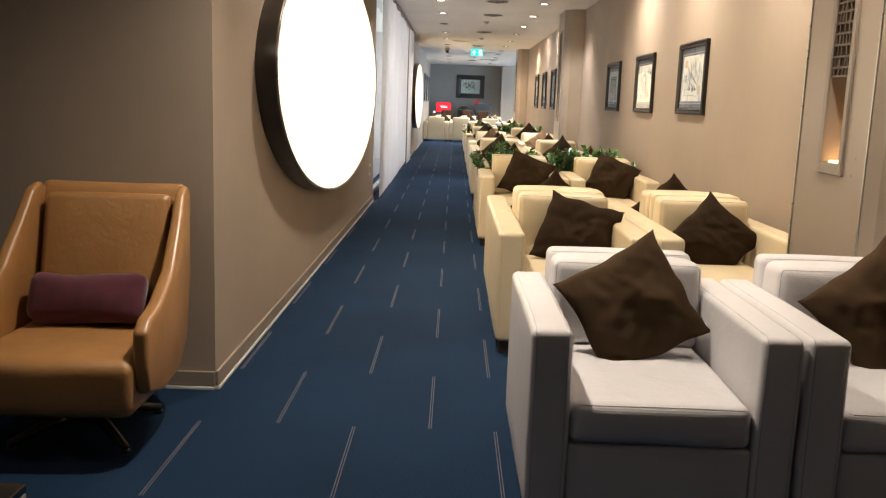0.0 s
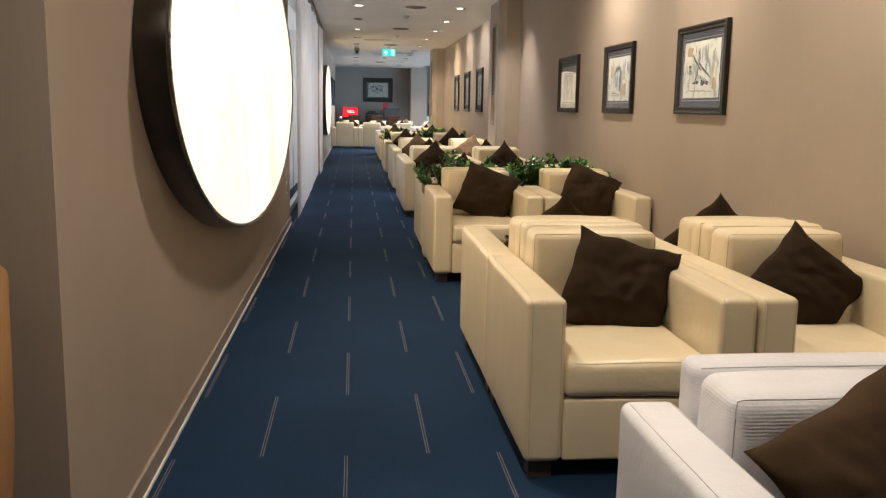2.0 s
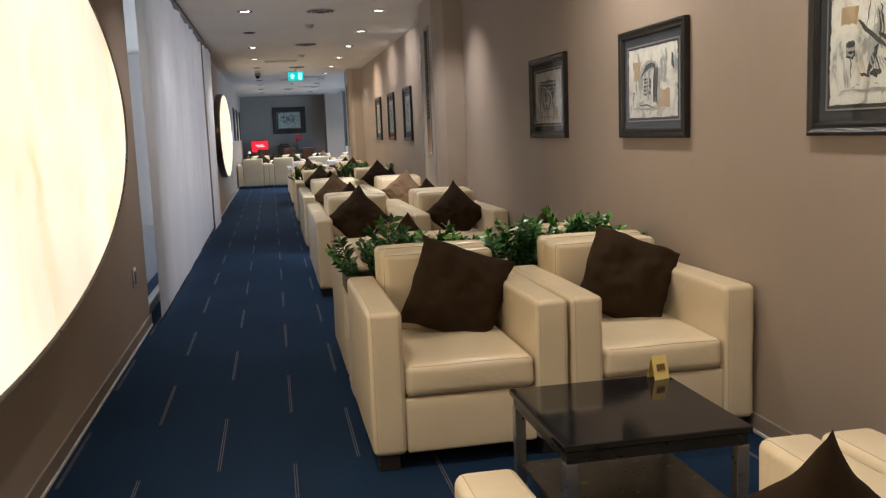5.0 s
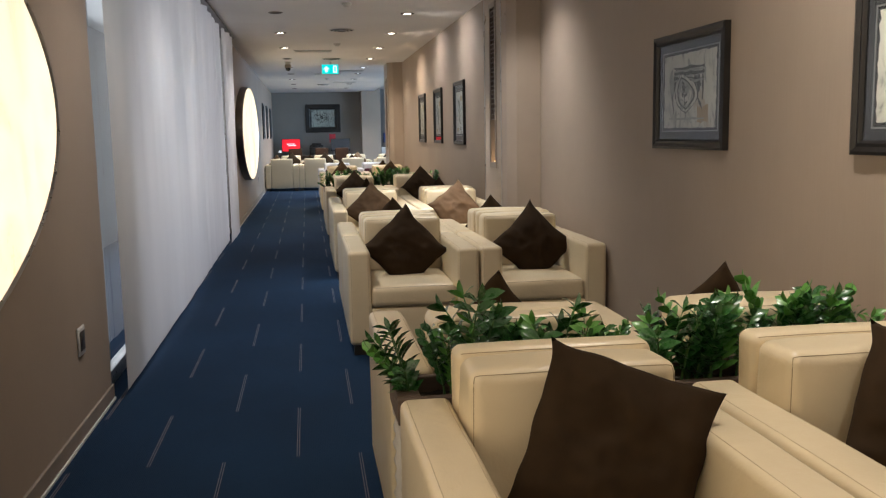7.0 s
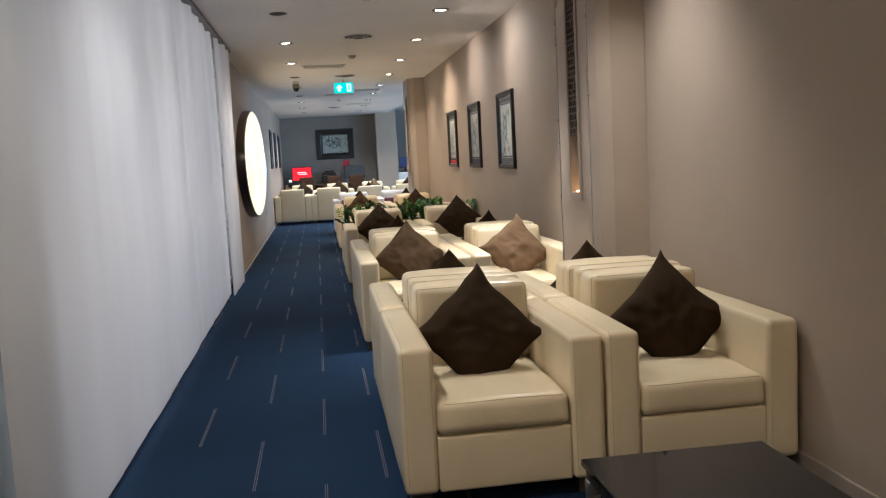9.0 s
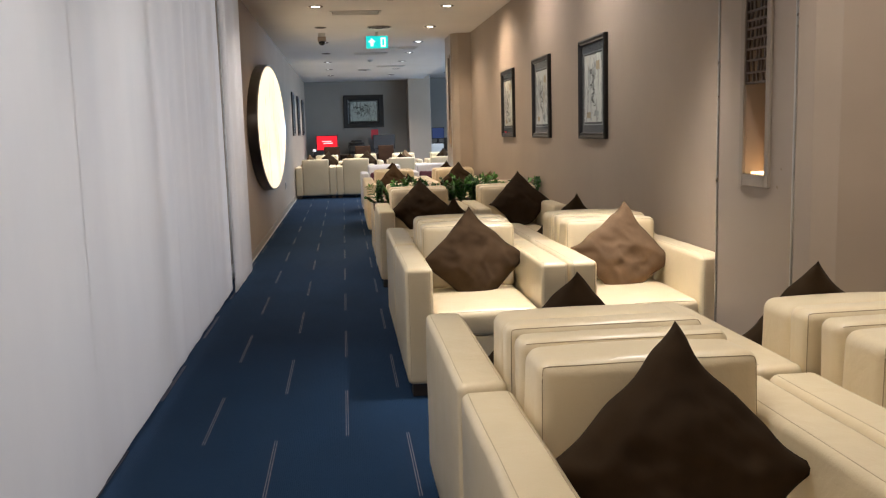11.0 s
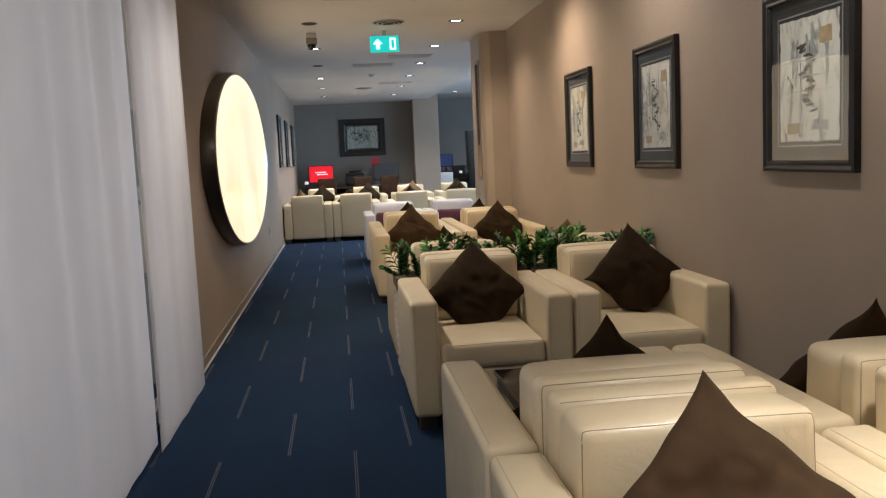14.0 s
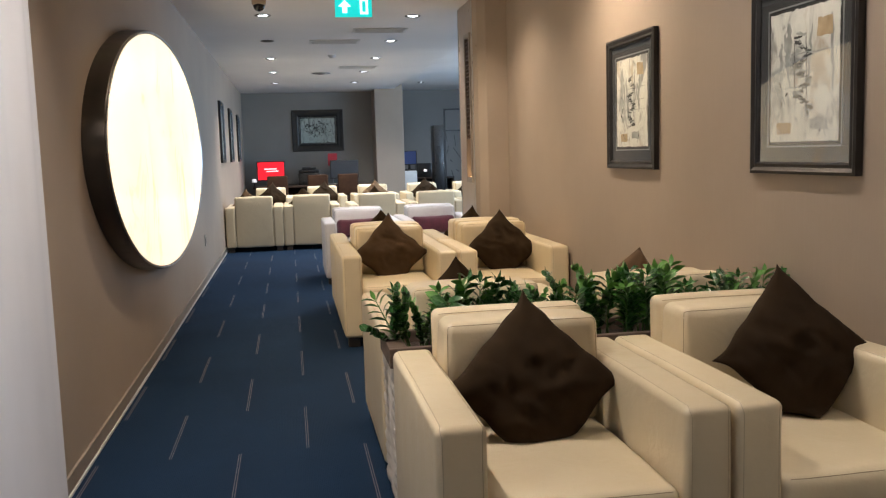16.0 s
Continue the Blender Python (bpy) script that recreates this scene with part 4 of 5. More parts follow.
plants = [zz_plant(11), zz_plant(23), zz_plant(37)]
rng = random.Random(5)
first = [True, True, True]
for py0, py1 in ((10.66, 10.92), (20.98, 21.34)):
    planter(py0, py1)
    count = 16
    sizes = (0.62, 0.60, 0.86, 0.62, 0.72, 0.62, 0.56, 0.66, 0.76, 0.74, 0.60, 0.80, 0.70, 0.76, 0.56, 0.46)
    for i in range(count):
        px = 0.43 + 1.55 * i / (count - 1) + rng.uniform(-0.025, 0.025)
        k = rng.randrange(3)
        m = pose(px, (py0 + py1) / 2 + rng.uniform(-0.03, 0.03), 0.586) @ pose(0, 0, 0, 0, -24 if i == 0 else 0, 0) @ pose(0, 0, 0, 0, 0, rng.uniform(0, 360)) @ Matrix.Scale(sizes[i] if py0 < 15 else rng.uniform(0.54, 0.77), 4)
        if first[k]:
            first[k] = False
            plants[k].matrix_basis = m
        else:
            ob = copy_thing(plants[k], m)
            ob.matrix_basis = m


# ---------------------------------------------------------------- pictures
def picture(y0, y1, z0, z1, x, side, art=M_ART, border=0.05, mat=0.045, label="black-framed abstract ink picture in a charcoal mat behind glass", group="pictures along the wall"):
    """A framed picture flat on a wall at x; side is -1 where the room lies towards smaller x."""
    w, h = y1 - y0, z1 - z0
    base = empty("framed_picture", pose(x, (y0 + y1) / 2, (z0 + z1) / 2, 0, 0, 0 if side < 0 else 180), label, "picture", group)
    framed(base, w, h, border, mat, art)
    return base


def ribbon(bm, pts, widths, x):
    """A brush stroke through points of the yz-plane."""
    rows = []
    n = len(pts)
    for i, (y, z) in enumerate(pts):
        a, b = pts[max(0, i - 1)], pts[min(n - 1, i + 1)]
        d = Vector((b[0] - a[0], b[1] - a[1]))
        d = d.normalized() if d.length > 1e-6 else Vector((1, 0))
        w = widths[i] / 2
        rows.append((bm.verts.new((x, y - d.y * w, z + d.x * w)), bm.verts.new((x, y + d.y * w, z - d.x * w))))
    for p, q in zip(rows, rows[1:]):
        bm.faces.new((p[0], p[1], q[1], q[0]))


def drawing(base, a, b, seed, wide=False):
    """Loose strokes on paper: grey washes, ochre patches, fine black ink figures."""
    rng = random.Random(seed)

    def inside(y, z):
        return (max(-a, min(a, y)), max(-b, min(b, z)))

    def wobble(y0, z0, y1, z1, n, amount):
        return [inside(y0 + (y1 - y0) * i / n + rng.uniform(-amount, amount), z0 + (z1 - z0) * i / n + rng.uniform(-amount, amount)) for i in range(n + 1)]

    def taper(n, w):
        return [w * (0.35 + 0.65 * math.sin(math.pi * (i + 0.5) / (n + 1))) * rng.uniform(0.75, 1.25) for i in range(n + 1)]

    grey, ochre, ink, pale = bmesh.new(), bmesh.new(), bmesh.new(), bmesh.new()
    level = [0]

    def stroke(bm, y0, z0, y1, z1, width, shake=0.004, n=7):
        level[0] += 1
        ribbon(bm, wobble(y0 * a, z0 * b, y1 * a, z1 * b, n, shake), taper(n, width), -0.0112 - 0.00002 * level[0])

    def patch(bm, y, z, w, h):
        level[0] += 1
        ribbon(bm, wobble(y * a, z * b, y * a + w, z * b + rng.uniform(-0.006, 0.006), 6, 0.003), [h * rng.uniform(0.9, 1.1) for q in range(7)], -0.0112 - 0.00002 * level[0])

    def curve(bm, knots, width):
        """A smooth stroke through a few knots."""
        level[0] += 1
        path = []
        for i in range(len(knots) - 1):
            p0, p1, p2, p3 = knots[max(0, i - 1)], knots[i], knots[i + 1], knots[min(len(knots) - 1, i + 2)]
            for q in range(5):
                f = q / 5
                path.append(tuple(0.5 * (2 * p1[c] + (p2[c] - p0[c]) * f + (2 * p0[c] - 5 * p1[c] + 4 * p2[c] - p3[c]) * f * f + (3 * p1[c] - p0[c] - 3 * p2[c] + p3[c]) * f ** 3) for c in (0, 1)))
        path.append(knots[-1])
        path = [inside(y * a + rng.uniform(-0.002, 0.002), z * b + rng.uniform(-0.002, 0.002)) for y, z in path]
        ribbon(bm, path, taper(len(path) - 1, width), -0.0112 - 0.00002 * level[0])

    for k in range(9):
        y = rng.uniform(-0.85, 0.75)
        stroke(grey, y, rng.uniform(0.35, 0.95), y + rng.uniform(-0.1, 0.1), rng.uniform(-0.4, 0.3), rng.uniform(0.012, 0.040), 0.007, 10)
    if wide:
        for k in range(110):
            r = rng.random() ** 0.6
            t = rng.uniform(0, 2 * math.pi)
            y, z = 0.80 * r * math.cos(t), 0.10 + 0.62 * r * math.sin(t)
            ang = rng.choice((0.1, 0.6, 1.4, 2.5)) + rng.uniform(-0.4, 0.4)
            ln = rng.uniform(0.05, 0.22)
            stroke(ink if k % 3 else grey, y, z, y + ln * math.cos(ang), z + ln * math.sin(ang), rng.uniform(0.006, 0.030))
    elif a >= b:
        if seed < 92:
            patch(ochre, rng.uniform(0.40, 0.55), rng.uniform(0.55, 0.7), 0.30 * a, 0.34 * b)
            patch(ochre, rng.uniform(-0.9, -0.75), rng.uniform(-0.7, -0.5), 0.24 * a, 0.40 * b)
            for k in range(11):
                y = rng.uniform(-0.55, 0.30)
                stroke(ink if k % 2 else grey, y, rng.uniform(0.65, 0.95), y + rng.uniform(-0.06, 0.06), rng.uniform(0.0, 0.45), rng.uniform(0.003, 0.011))
            peak, foot = (rng.uniform(0.05, 0.20), rng.uniform(0.15, 0.3)), rng.uniform(-0.5, -0.4)
            stroke(ink, -0.5, -0.30, peak[0], peak[1], 0.018)
            stroke(ink, peak[0] - 0.15, -0.05, peak[0] + 0.35, peak[1] + 0.3, 0.016)
            stroke(ink, peak[0], peak[1] - 0.2, peak[0] + 0.18, foot, 0.022)
            for k in range(12):
                y = -0.40 + 0.055 * k
                stroke(grey if k % 3 else ink, y, foot + 0.05, y + 0.12, foot + 0.12 + 0.03 * k, rng.uniform(0.004, 0.010))
            for k in range(8):
                y = rng.uniform(-0.48, 0.35)
                stroke(ink, y, foot + rng.uniform(-0.06, 0.06), y + rng.uniform(0.08, 0.2), foot + rng.uniform(-0.06, 0.06), rng.uniform(0.010, 0.030))
            stroke(ink, 0.62, -0.55, 0.63, -0.05, 0.005)
            for k in range(5):
                stroke(grey if k % 2 else ink, 0.55, -0.10 + 0.05 * k, 0.71, -0.08 + 0.05 * k, 0.026)
        elif seed < 110:
            # a gateway with one heavy jamb, a far window in it and a small tree beside it
            patch(ochre, 0.46, 0.55, 0.36 * a, 0.22 * b)
            patch(ochre, 0.50, 0.28, 0.26 * a, 0.34 * b)
            patch(ochre, -0.72, -0.50, 0.52 * a, 0.52 * b)
            curve(grey, [(0.50, 0.24), (0.34, 0.38), (0.10, 0.50), (-0.14, 0.48), (-0.24, 0.30)], 0.05)
            for k in range(5):
                curve(ink, [(0.48 - 0.03 * k, 0.16 + 0.03 * k), (0.26, 0.34 + 0.03 * k), (0.02, 0.44 + 0.025 * k), (-0.16, 0.40 + 0.02 * k)], rng.uniform(0.004, 0.014))
            for k in range(7):
                y = -0.12 - 0.035 * k
                stroke(ink if k < 5 else grey, y, rng.uniform(0.34, 0.46), y + 0.05, rng.uniform(-0.68, -0.5), rng.uniform(0.012, 0.024), 0.003)
            for k in range(4):
                stroke(grey, 0.44 + 0.03 * k, 0.16, 0.46 + 0.02 * k, rng.uniform(-0.5, -0.3), rng.uniform(0.005, 0.013))
            for k in range(9):
                z = 0.10 - 0.055 * k
                stroke(grey if k % 2 else ink, 0.34, z, 0.20, z + rng.uniform(-0.02, 0.02), rng.uniform(0.007, 0.014), 0.002)
                stroke(ink if k % 3 else grey, 0.12, z + 0.06, 0.02, z - 0.03, rng.uniform(0.008, 0.016), 0.002)
            stroke(ink, 0.18, 0.16, 0.14, -0.48, 0.010)
            stroke(ink, -0.82, 0.74, -0.86, 0.30, 0.028)
            for k in range(4):
                stroke(grey, -0.42 - 0.05 * k, rng.uniform(0.5, 0.75), -0.40 - 0.04 * k, rng.uniform(-0.1, 0.2), rng.uniform(0.006, 0.022))
            for k in range(9):
                y, z = 0.80 + rng.uniform(-0.07, 0.07), -0.40 + rng.uniform(-0.12, 0.12)
                stroke(ink if k % 2 else grey, y, z, y + 0.03, z + 0.05, rng.uniform(0.008, 0.016))
            stroke(ink, 0.80, -0.45, 0.80, -0.68, 0.005)
            curve(ink, [(0.62, -0.56), (0.44, -0.68), (0.20, -0.66), (-0.02, -0.74), (-0.16, -0.70)], 0.007)
            curve(grey, [(0.55, -0.48), (0.50, -0.60), (0.36, -0.54), (0.40, -0.66)], 0.009)
        else:
            # a large leaf before dark upright bands
            for k in range(8):
                y = -0.55 + 0.15 * k
                stroke(ink if k in (0, 1, 2, 5, 7) else grey, y, rng.uniform(0.35, 0.70), y + rng.uniform(-0.06, 0.06), rng.uniform(-0.30, 0.05), rng.uniform(0.018, 0.050), 0.005)
            for k in range(6):
                stroke(ink if k % 2 else grey, 0.60, 0.30 + 0.07 * k, -0.60, 0.26 + 0.07 * k + rng.uniform(-0.03, 0.03), rng.uniform(0.005, 0.020))
            for k in range(4):
                d = 0.05 * k
                curve(pale if k == 1 else ink if k % 2 == 0 else grey, [(0.30, 0.48 - d), (0.52 - d, 0.10), (0.46 - d, -0.30), (0.10, -0.62 + d)], (0.018, 0.030, 0.014, 0.010)[k])
                curve(pale if k == 1 else ink if k % 2 == 0 else grey, [(0.30, 0.48 - d), (-0.10 + d, 0.20), (-0.34 + d, -0.16), (0.10, -0.62 + d)], (0.024, 0.036, 0.014, 0.010)[k])
            for k in range(7):
                z = 0.25 - 0.11 * k
                stroke(ink if k % 2 else grey, 0.18, z - 0.1, 0.34 - 0.1 * (k % 2) * 3, z, rng.uniform(0.006, 0.016))
            curve(ink, [(0.30, 0.48), (0.20, 0.10), (0.14, -0.30), (0.10, -0.78)], 0.008)
            patch(ochre, -0.74, -0.66, 0.40 * a, 0.44 * b)
            stroke(ink, -0.36, -0.20, -0.52, -0.55, 0.018)
            stroke(ink, 0.66, -0.10, 0.58, -0.62, 0.012)
        stroke(grey, -0.6, -0.80, 0.8, -0.76, 0.012)
        for k in range(10):
            y, z = rng.uniform(-0.8, 0.8), rng.uniform(-0.9, -0.6)
            stroke(grey, y, z, y + 0.06, z + rng.uniform(-0.04, 0.04), 0.005)
    else:
        patch(ochre, rng.uniform(-0.85, -0.7), rng.uniform(0.62, 0.75), 0.42 * a, 0.26 * b)
        patch(ochre, rng.uniform(0.2, 0.4), rng.uniform(-0.85, -0.75), 0.45 * a, 0.18 * b)
        patch(grey, rng.uniform(-0.75, -0.5), rng.uniform(-0.8, -0.7), 0.50 * a, 0.16 * b)
        lean = rng.uniform(-0.12, 0.12)
        for k in range(26):
            z = 0.62 - 0.045 * k
            y = 0.02 + lean * z + 0.16 * math.sin(k * 0.7)
            stroke(ink if k % 4 else grey, y - 0.14, z, y + rng.uniform(0.02, 0.16), z + rng.uniform(-0.05, 0.03), rng.uniform(0.006, 0.020))
        stroke(ink, -0.18 + lean, 0.62, -0.14, -0.35, 0.006)
        stroke(ink, 0.16 + lean, 0.58, 0.22, -0.50, 0.006)
        for k in range(9):
            y, z = 0.55 + rng.uniform(-0.12, 0.16), rng.uniform(-0.45, 0.1)
            stroke(ink if k % 2 else grey, y, z, y + rng.uniform(-0.05, 0.1), z + rng.uniform(0.04, 0.14), rng.uniform(0.005, 0.014))
        for z in (0.05, -0.18, 0.33):
            stroke(grey, -0.9, z, 0.9, z + rng.uniform(-0.02, 0.02), 0.004)
        for k in range(14):
            y, z = rng.uniform(-0.8, 0.8), rng.uniform(-0.95, -0.55)
            stroke(ink if k % 3 == 0 else grey, y, z, y + rng.uniform(-0.1, 0.1), z + rng.uniform(0.02, 0.08), rng.uniform(0.004, 0.012))
    for name, bm, mat in (("grey_wash", grey, M_INKGREY), ("ochre_wash", ochre, M_OCHRE), ("pale_strokes", pale, M_ART), ("ink_drawing", ink, M_INK)):
        if not bm.faces:
            bm.free()
            continue
        for f in bm.faces:
            f.normal_update()
        flip = [f for f in bm.faces if f.normal.x > 0]
        bmesh.ops.reverse_faces(bm, faces=flip)
        part(name, bm, mat, base, "", False)


def framed(base, w, h, border, mat, art):
    """Frame, mat, fillet, sheet and glass in the yz-plane, seen from -x."""
    a, b = w / 2, h / 2
    prof = ((0.0, 0.0), (-0.030, 0.0), (-0.034, 0.012), (-0.024, border * 0.55), (-0.028, border * 0.8), (-0.014, border), (0.0, border))
    bm = bmesh.new()
    loops = []
    for px, inset in prof:
        loops.append([bm.verts.new((px, sy * (a - inset), sz * (b - inset))) for sy, sz in ((-1, -1), (1, -1), (1, 1), (-1, 1))])
    for p, q in zip(loops, loops[1:] + loops[:1]):
        for k in range(4):
            bm.faces.new((p[k], p[(k + 1) % 4], q[(k + 1) % 4], q[k]))
    bmesh.ops.recalc_face_normals(bm, faces=bm.faces[:])
    part("frame", bm, M_FRAME, base, "black moulded wooden frame", False)
    part("mat", box(-0.008, -0.002, -a + border - 0.002, a - border + 0.002, -b + border - 0.002, b - border + 0.002), M_MAT, base, "charcoal mat board", False)
    ia, ib = a - border - mat, b - border - mat
    bm = bmesh.new()
    for y0, y1, z0, z1 in ((-ia - 0.006, ia + 0.006, -ib - 0.006, -ib), (-ia - 0.006, ia + 0.006, ib, ib + 0.006), (-ia - 0.006, -ia, -ib, ib), (ia, ia + 0.006, -ib, ib)):
        box(-0.011, -0.008, y0, y1, z0, z1, 0, 1, bm)
    part("fillet", bm, M_FILLET, base, "thin silver inner line", False)
    # deckle-edged sheet
    bm = bmesh.new()
    n = 36
    pts = []
    for k in range(4 * n):
        s, f = divmod(k, n)
        f = f / n * 2 - 1
        y, z = ((f, -1), (1, f), (-f, 1), (-1, -f))[s]
        j = 1 - 0.03 - 0.03 * noise.noise((y * 9 + w * 31, z * 9, base.location.y))
        pts.append(bm.verts.new((-0.0105, y * (ia - 0.008) * j, z * (ib - 0.008) * j)))
    bm.faces.new(pts)
    bmesh.ops.recalc_face_normals(bm, faces=bm.faces[:])
    bm.faces.ensure_lookup_table()
    if bm.faces[0].normal.x > 0:
        bmesh.ops.reverse_faces(bm, faces=bm.faces[:])
    part("sheet", bm, art, base, "rough cream paper", False)
    drawing(base, ia - 0.02, ib - 0.02, round(base.location.y * 10), art is M_ART2)
    bm = bmesh.new()
    bm.faces.new([bm.verts.new((-0.0160, sy * (a - border + 0.001), sz * (b - border + 0.001))) for sy, sz in ((1, -1), (-1, -1), (-1, 1), (1, 1))])
    bm.normal_update()
    if bm.faces[:][0].normal.x > 0:
        bmesh.ops.reverse_faces(bm, faces=bm.faces[:])
    pane = part("pane", bm, M_GLASS, base, "", False)
    pane.visible_shadow = False


for y0, z0 in ((8.49, 1.298), (10.32, 1.290), (12.11, 1.288)):
    picture(y0, y0 + 0.83, z0, z0 + 0.590, WR0 - 0.001, -1)
for y0 in (18.84, 20.63, 22.39):
    picture(y0, y0 + 0.73, 1.248, 2.032, WR - 0.001, -1, M_ART, 0.05, 0.065)
for y0 in (30.9, 33.0, 35.3):
    picture(y0, y0 + 0.70, 1.32, 2.22, WL + 0.001, 1, M_ART2)
big = empty("framed_picture", pose(0.70, YFAR - 0.001, 1.95, 0, 0, 90), "large dark-framed landscape picture on the grey end wall", "picture")
framed(big, 1.14, 0.92, 0.15, 0.022, M_ART2)

# ---------------------------------------------------------------- ceiling fittings
def downlight(x, y, on, cool, z=CEIL):
    base = empty("downlight", pose(x, y, z), "round recessed ceiling downlight, " + ("lit" if on else "switched off"), "downlight", "recessed downlights")
    bm = bmesh.new()
    n = 32
    prof = ((0.082, 0.0), (0.082, -0.006), (0.070, -0.009), (0.060, -0.004), (0.055, 0.0))
    loops = [[bm.verts.new((r * math.cos(2 * math.pi * k / n), r * math.sin(2 * math.pi * k / n), h)) for k in range(n)] for r, h in prof]
    for p, q in zip(loops, loops[1:]):
        for k in range(n):
            bm.faces.new((p[k], p[(k + 1) % n], q[(k + 1) % n], q[k]))
    bmesh.ops.recalc_face_normals(bm, faces=bm.faces[:])
    # dark colour of the ring paints the shaded recess round the lens
    part("trim_ring", bm, M_BRONZE, base, "trim ring coloured dark for the shaded recess")
    # an unlit lens is a black disc painted as the shaded hollow
    part("lens", disc(0, 0, -0.003, -0.001, 0.056 if not on else 0.050), (M_LENSC if cool else M_LENS) if on else M_RECESS_SHADE, base, "", False)
    return base


for ly in LIGHT_ROWS:
    downlight(1.37, ly, ly not in RIGHT_OFF, ly > 26)
    downlight(-0.16, ly - 0.06, ly not in LEFT_OFF, ly > 26)
# fittings for the unseen lamps added over the alcove
for lx, ly in ALCOVE_FILL:
    downlight(lx, ly, True, False)
for lx, ly in ((3.4, 29.5), (4.6, 32.5), (3.3, 33.5), (4.4, 36.5), (3.2, 38.5)):
    downlight(lx, ly, True, True, 3.05)


def diffuser(x, y, round_one=False):
    base = empty("ceiling_vent", pose(x, y, CEIL), "white louvred air diffuser flush in the ceiling", "vent", "air diffusers")
    if round_one:
        for k, r in enumerate((0.17, 0.125, 0.08)):
            part("ring", disc(0, 0, -0.012 - 0.006 * k, -0.001 - 0.006 * k, r, r - 0.012), M_WHITEPLASTIC, base)
            # black disc painted as the shade between two rings
            part("gap_shade", disc(0, 0, -0.014 - 0.006 * k, -0.0125 - 0.006 * k, r - 0.022), M_RECESS_SHADE, base)
        return base
    # black plate painted as the shade behind the slats
    part("shade_backing", box(-0.28, 0.28, -0.14, 0.14, -0.003, -0.001), M_RECESS_SHADE, base, "", False)
    for k in range(8):
        yy = -0.125 + 0.25 * k / 7
        part("slat", box(-0.275, 0.275, yy - 0.009, yy + 0.009, -0.010, -0.004, 0.001, 1), M_WHITEPLASTIC, base, "", False)
    bm = bmesh.new()
    for a, b, c, e in ((-0.31, 0.31, -0.17, -0.14), (-0.31, 0.31, 0.14, 0.17), (-0.31, -0.28, -0.14, 0.14), (0.28, 0.31, -0.14, 0.14)):
        box(a, b, c, e, -0.012, -0.001, 0.002, 1, bm)
    part("frame", bm, M_WHITEPLASTIC, base, "", False)
    return base


for vx, vy, vr in ((0.67, 14.7, True), (0.69, 16.7, True), (0.66, 20.4, True), (0.65, 24.9, True), (0.66, 28.98, False), (0.65, 33.15, True), (1.13, 28.0, False), (1.2, 32.2, False), (0.30, 23.4, False)):
    diffuser(vx, vy, vr)

sign = empty("exit_sign", pose(0.64, 25.5, 2.65), "lit green and white exit sign hanging from the ceiling", "exit sign")
part("housing", box(-0.165, 0.165, 0.002, 0.03, -0.095, 0.095, 0.004), M_WHITEPLASTIC, sign, "", False)
part("hanger", box(-0.02, 0.02, 0.006, 0.024, 0.095, 0.149), M_WHITEPLASTIC, sign, "", False)
part("green_panel", box(-0.158, 0.158, -0.003, 0.0, -0.088, 0.088), M_EXIT, sign, "", False)
bm = bmesh.new()
box(0.055, 0.125, -0.006, -0.0035, -0.065, 0.065, 0, 1, bm)
part("door_symbol", bm, M_EXITWHITE, sign, "", False)
bm = bmesh.new()
arrow = [(-0.075, 0.055), (-0.02, 0.0), (-0.055, 0.0), (-0.055, -0.055), (-0.095, -0.055), (-0.095, 0.0), (-0.13, 0.0)]
bm.faces.new([bm.verts.new((px, -0.005, pz)) for px, pz in arrow])
bmesh.ops.recalc_face_normals(bm, faces=bm.faces[:])
bmesh.ops.solidify(bm, geom=bm.faces[:], thickness=0.002)
part("arrow_symbol", bm, M_EXITWHITE, sign, "", False)
part("running_figure", box(0.075, 0.105, -0.0085, -0.0065, -0.045, 0.045), M_EXIT, sign, "", False)

camera_dome = empty("security_camera", pose(-0.16, 25.6, CEIL), "small grey dome security camera under the ceiling", "camera")
part("mount", disc(0, 0, -0.05, -0.001, 0.055), M_WHITEPLASTIC, camera_dome)
part("bracket", box(-0.06, 0.06, -0.05, 0.05, -0.12, -0.05, 0.01), M_SKIRT, camera_dome)
bm = bmesh.new()
bmesh.ops.create_uvsphere(bm, u_segments=20, v_segments=12, radius=0.05)
for v in bm.verts:
    v.co.z -= 0.125
part("dome", bm, M_BLACKGLASS, camera_dome, "dark tinted dome")
for sx, sy in ((0.66, 22.2), (0.70, 30.46), (0.62, 18.0)):
    s = empty("smoke_detector", pose(sx, sy, CEIL), "small white round smoke detector", "smoke detector", "smoke detectors")
    part("base_ring", disc(0, 0, -0.02, -0.001, 0.055), M_WHITEPLASTIC, s)
    part("head", disc(0, 0, -0.045, -0.02, 0.030, 0.045), M_WHITEPLASTIC, s)

plate = empty("wall_socket", pose(WL, 12.52, 0.455), "small metal-framed wall socket above the skirting", "socket")
part("plate", box(0.0, 0.010, -0.058, 0.058, -0.068, 0.068, 0.006), M_STRIP, plate)
part("insert", box(0.010, 0.013, -0.042, 0.042, -0.045, 0.045, 0.002), M_BRONZE, plate)
part("outlet_face", box(0.013, 0.0145, -0.024, 0.024, -0.026, 0.026, 0.0006), M_BLACK, plate)
plate = empty("wall_socket", pose(WL, 27.9, 0.47), "small metal-framed wall socket above the skirting", "socket")
part("plate", box(0.0, 0.009, -0.045, 0.045, -0.06, 0.06, 0.003), M_STEEL, plate)
part("insert", box(0.009, 0.012, -0.028, 0.028, -0.035, 0.035, 0.002), M_BLACK, plate)

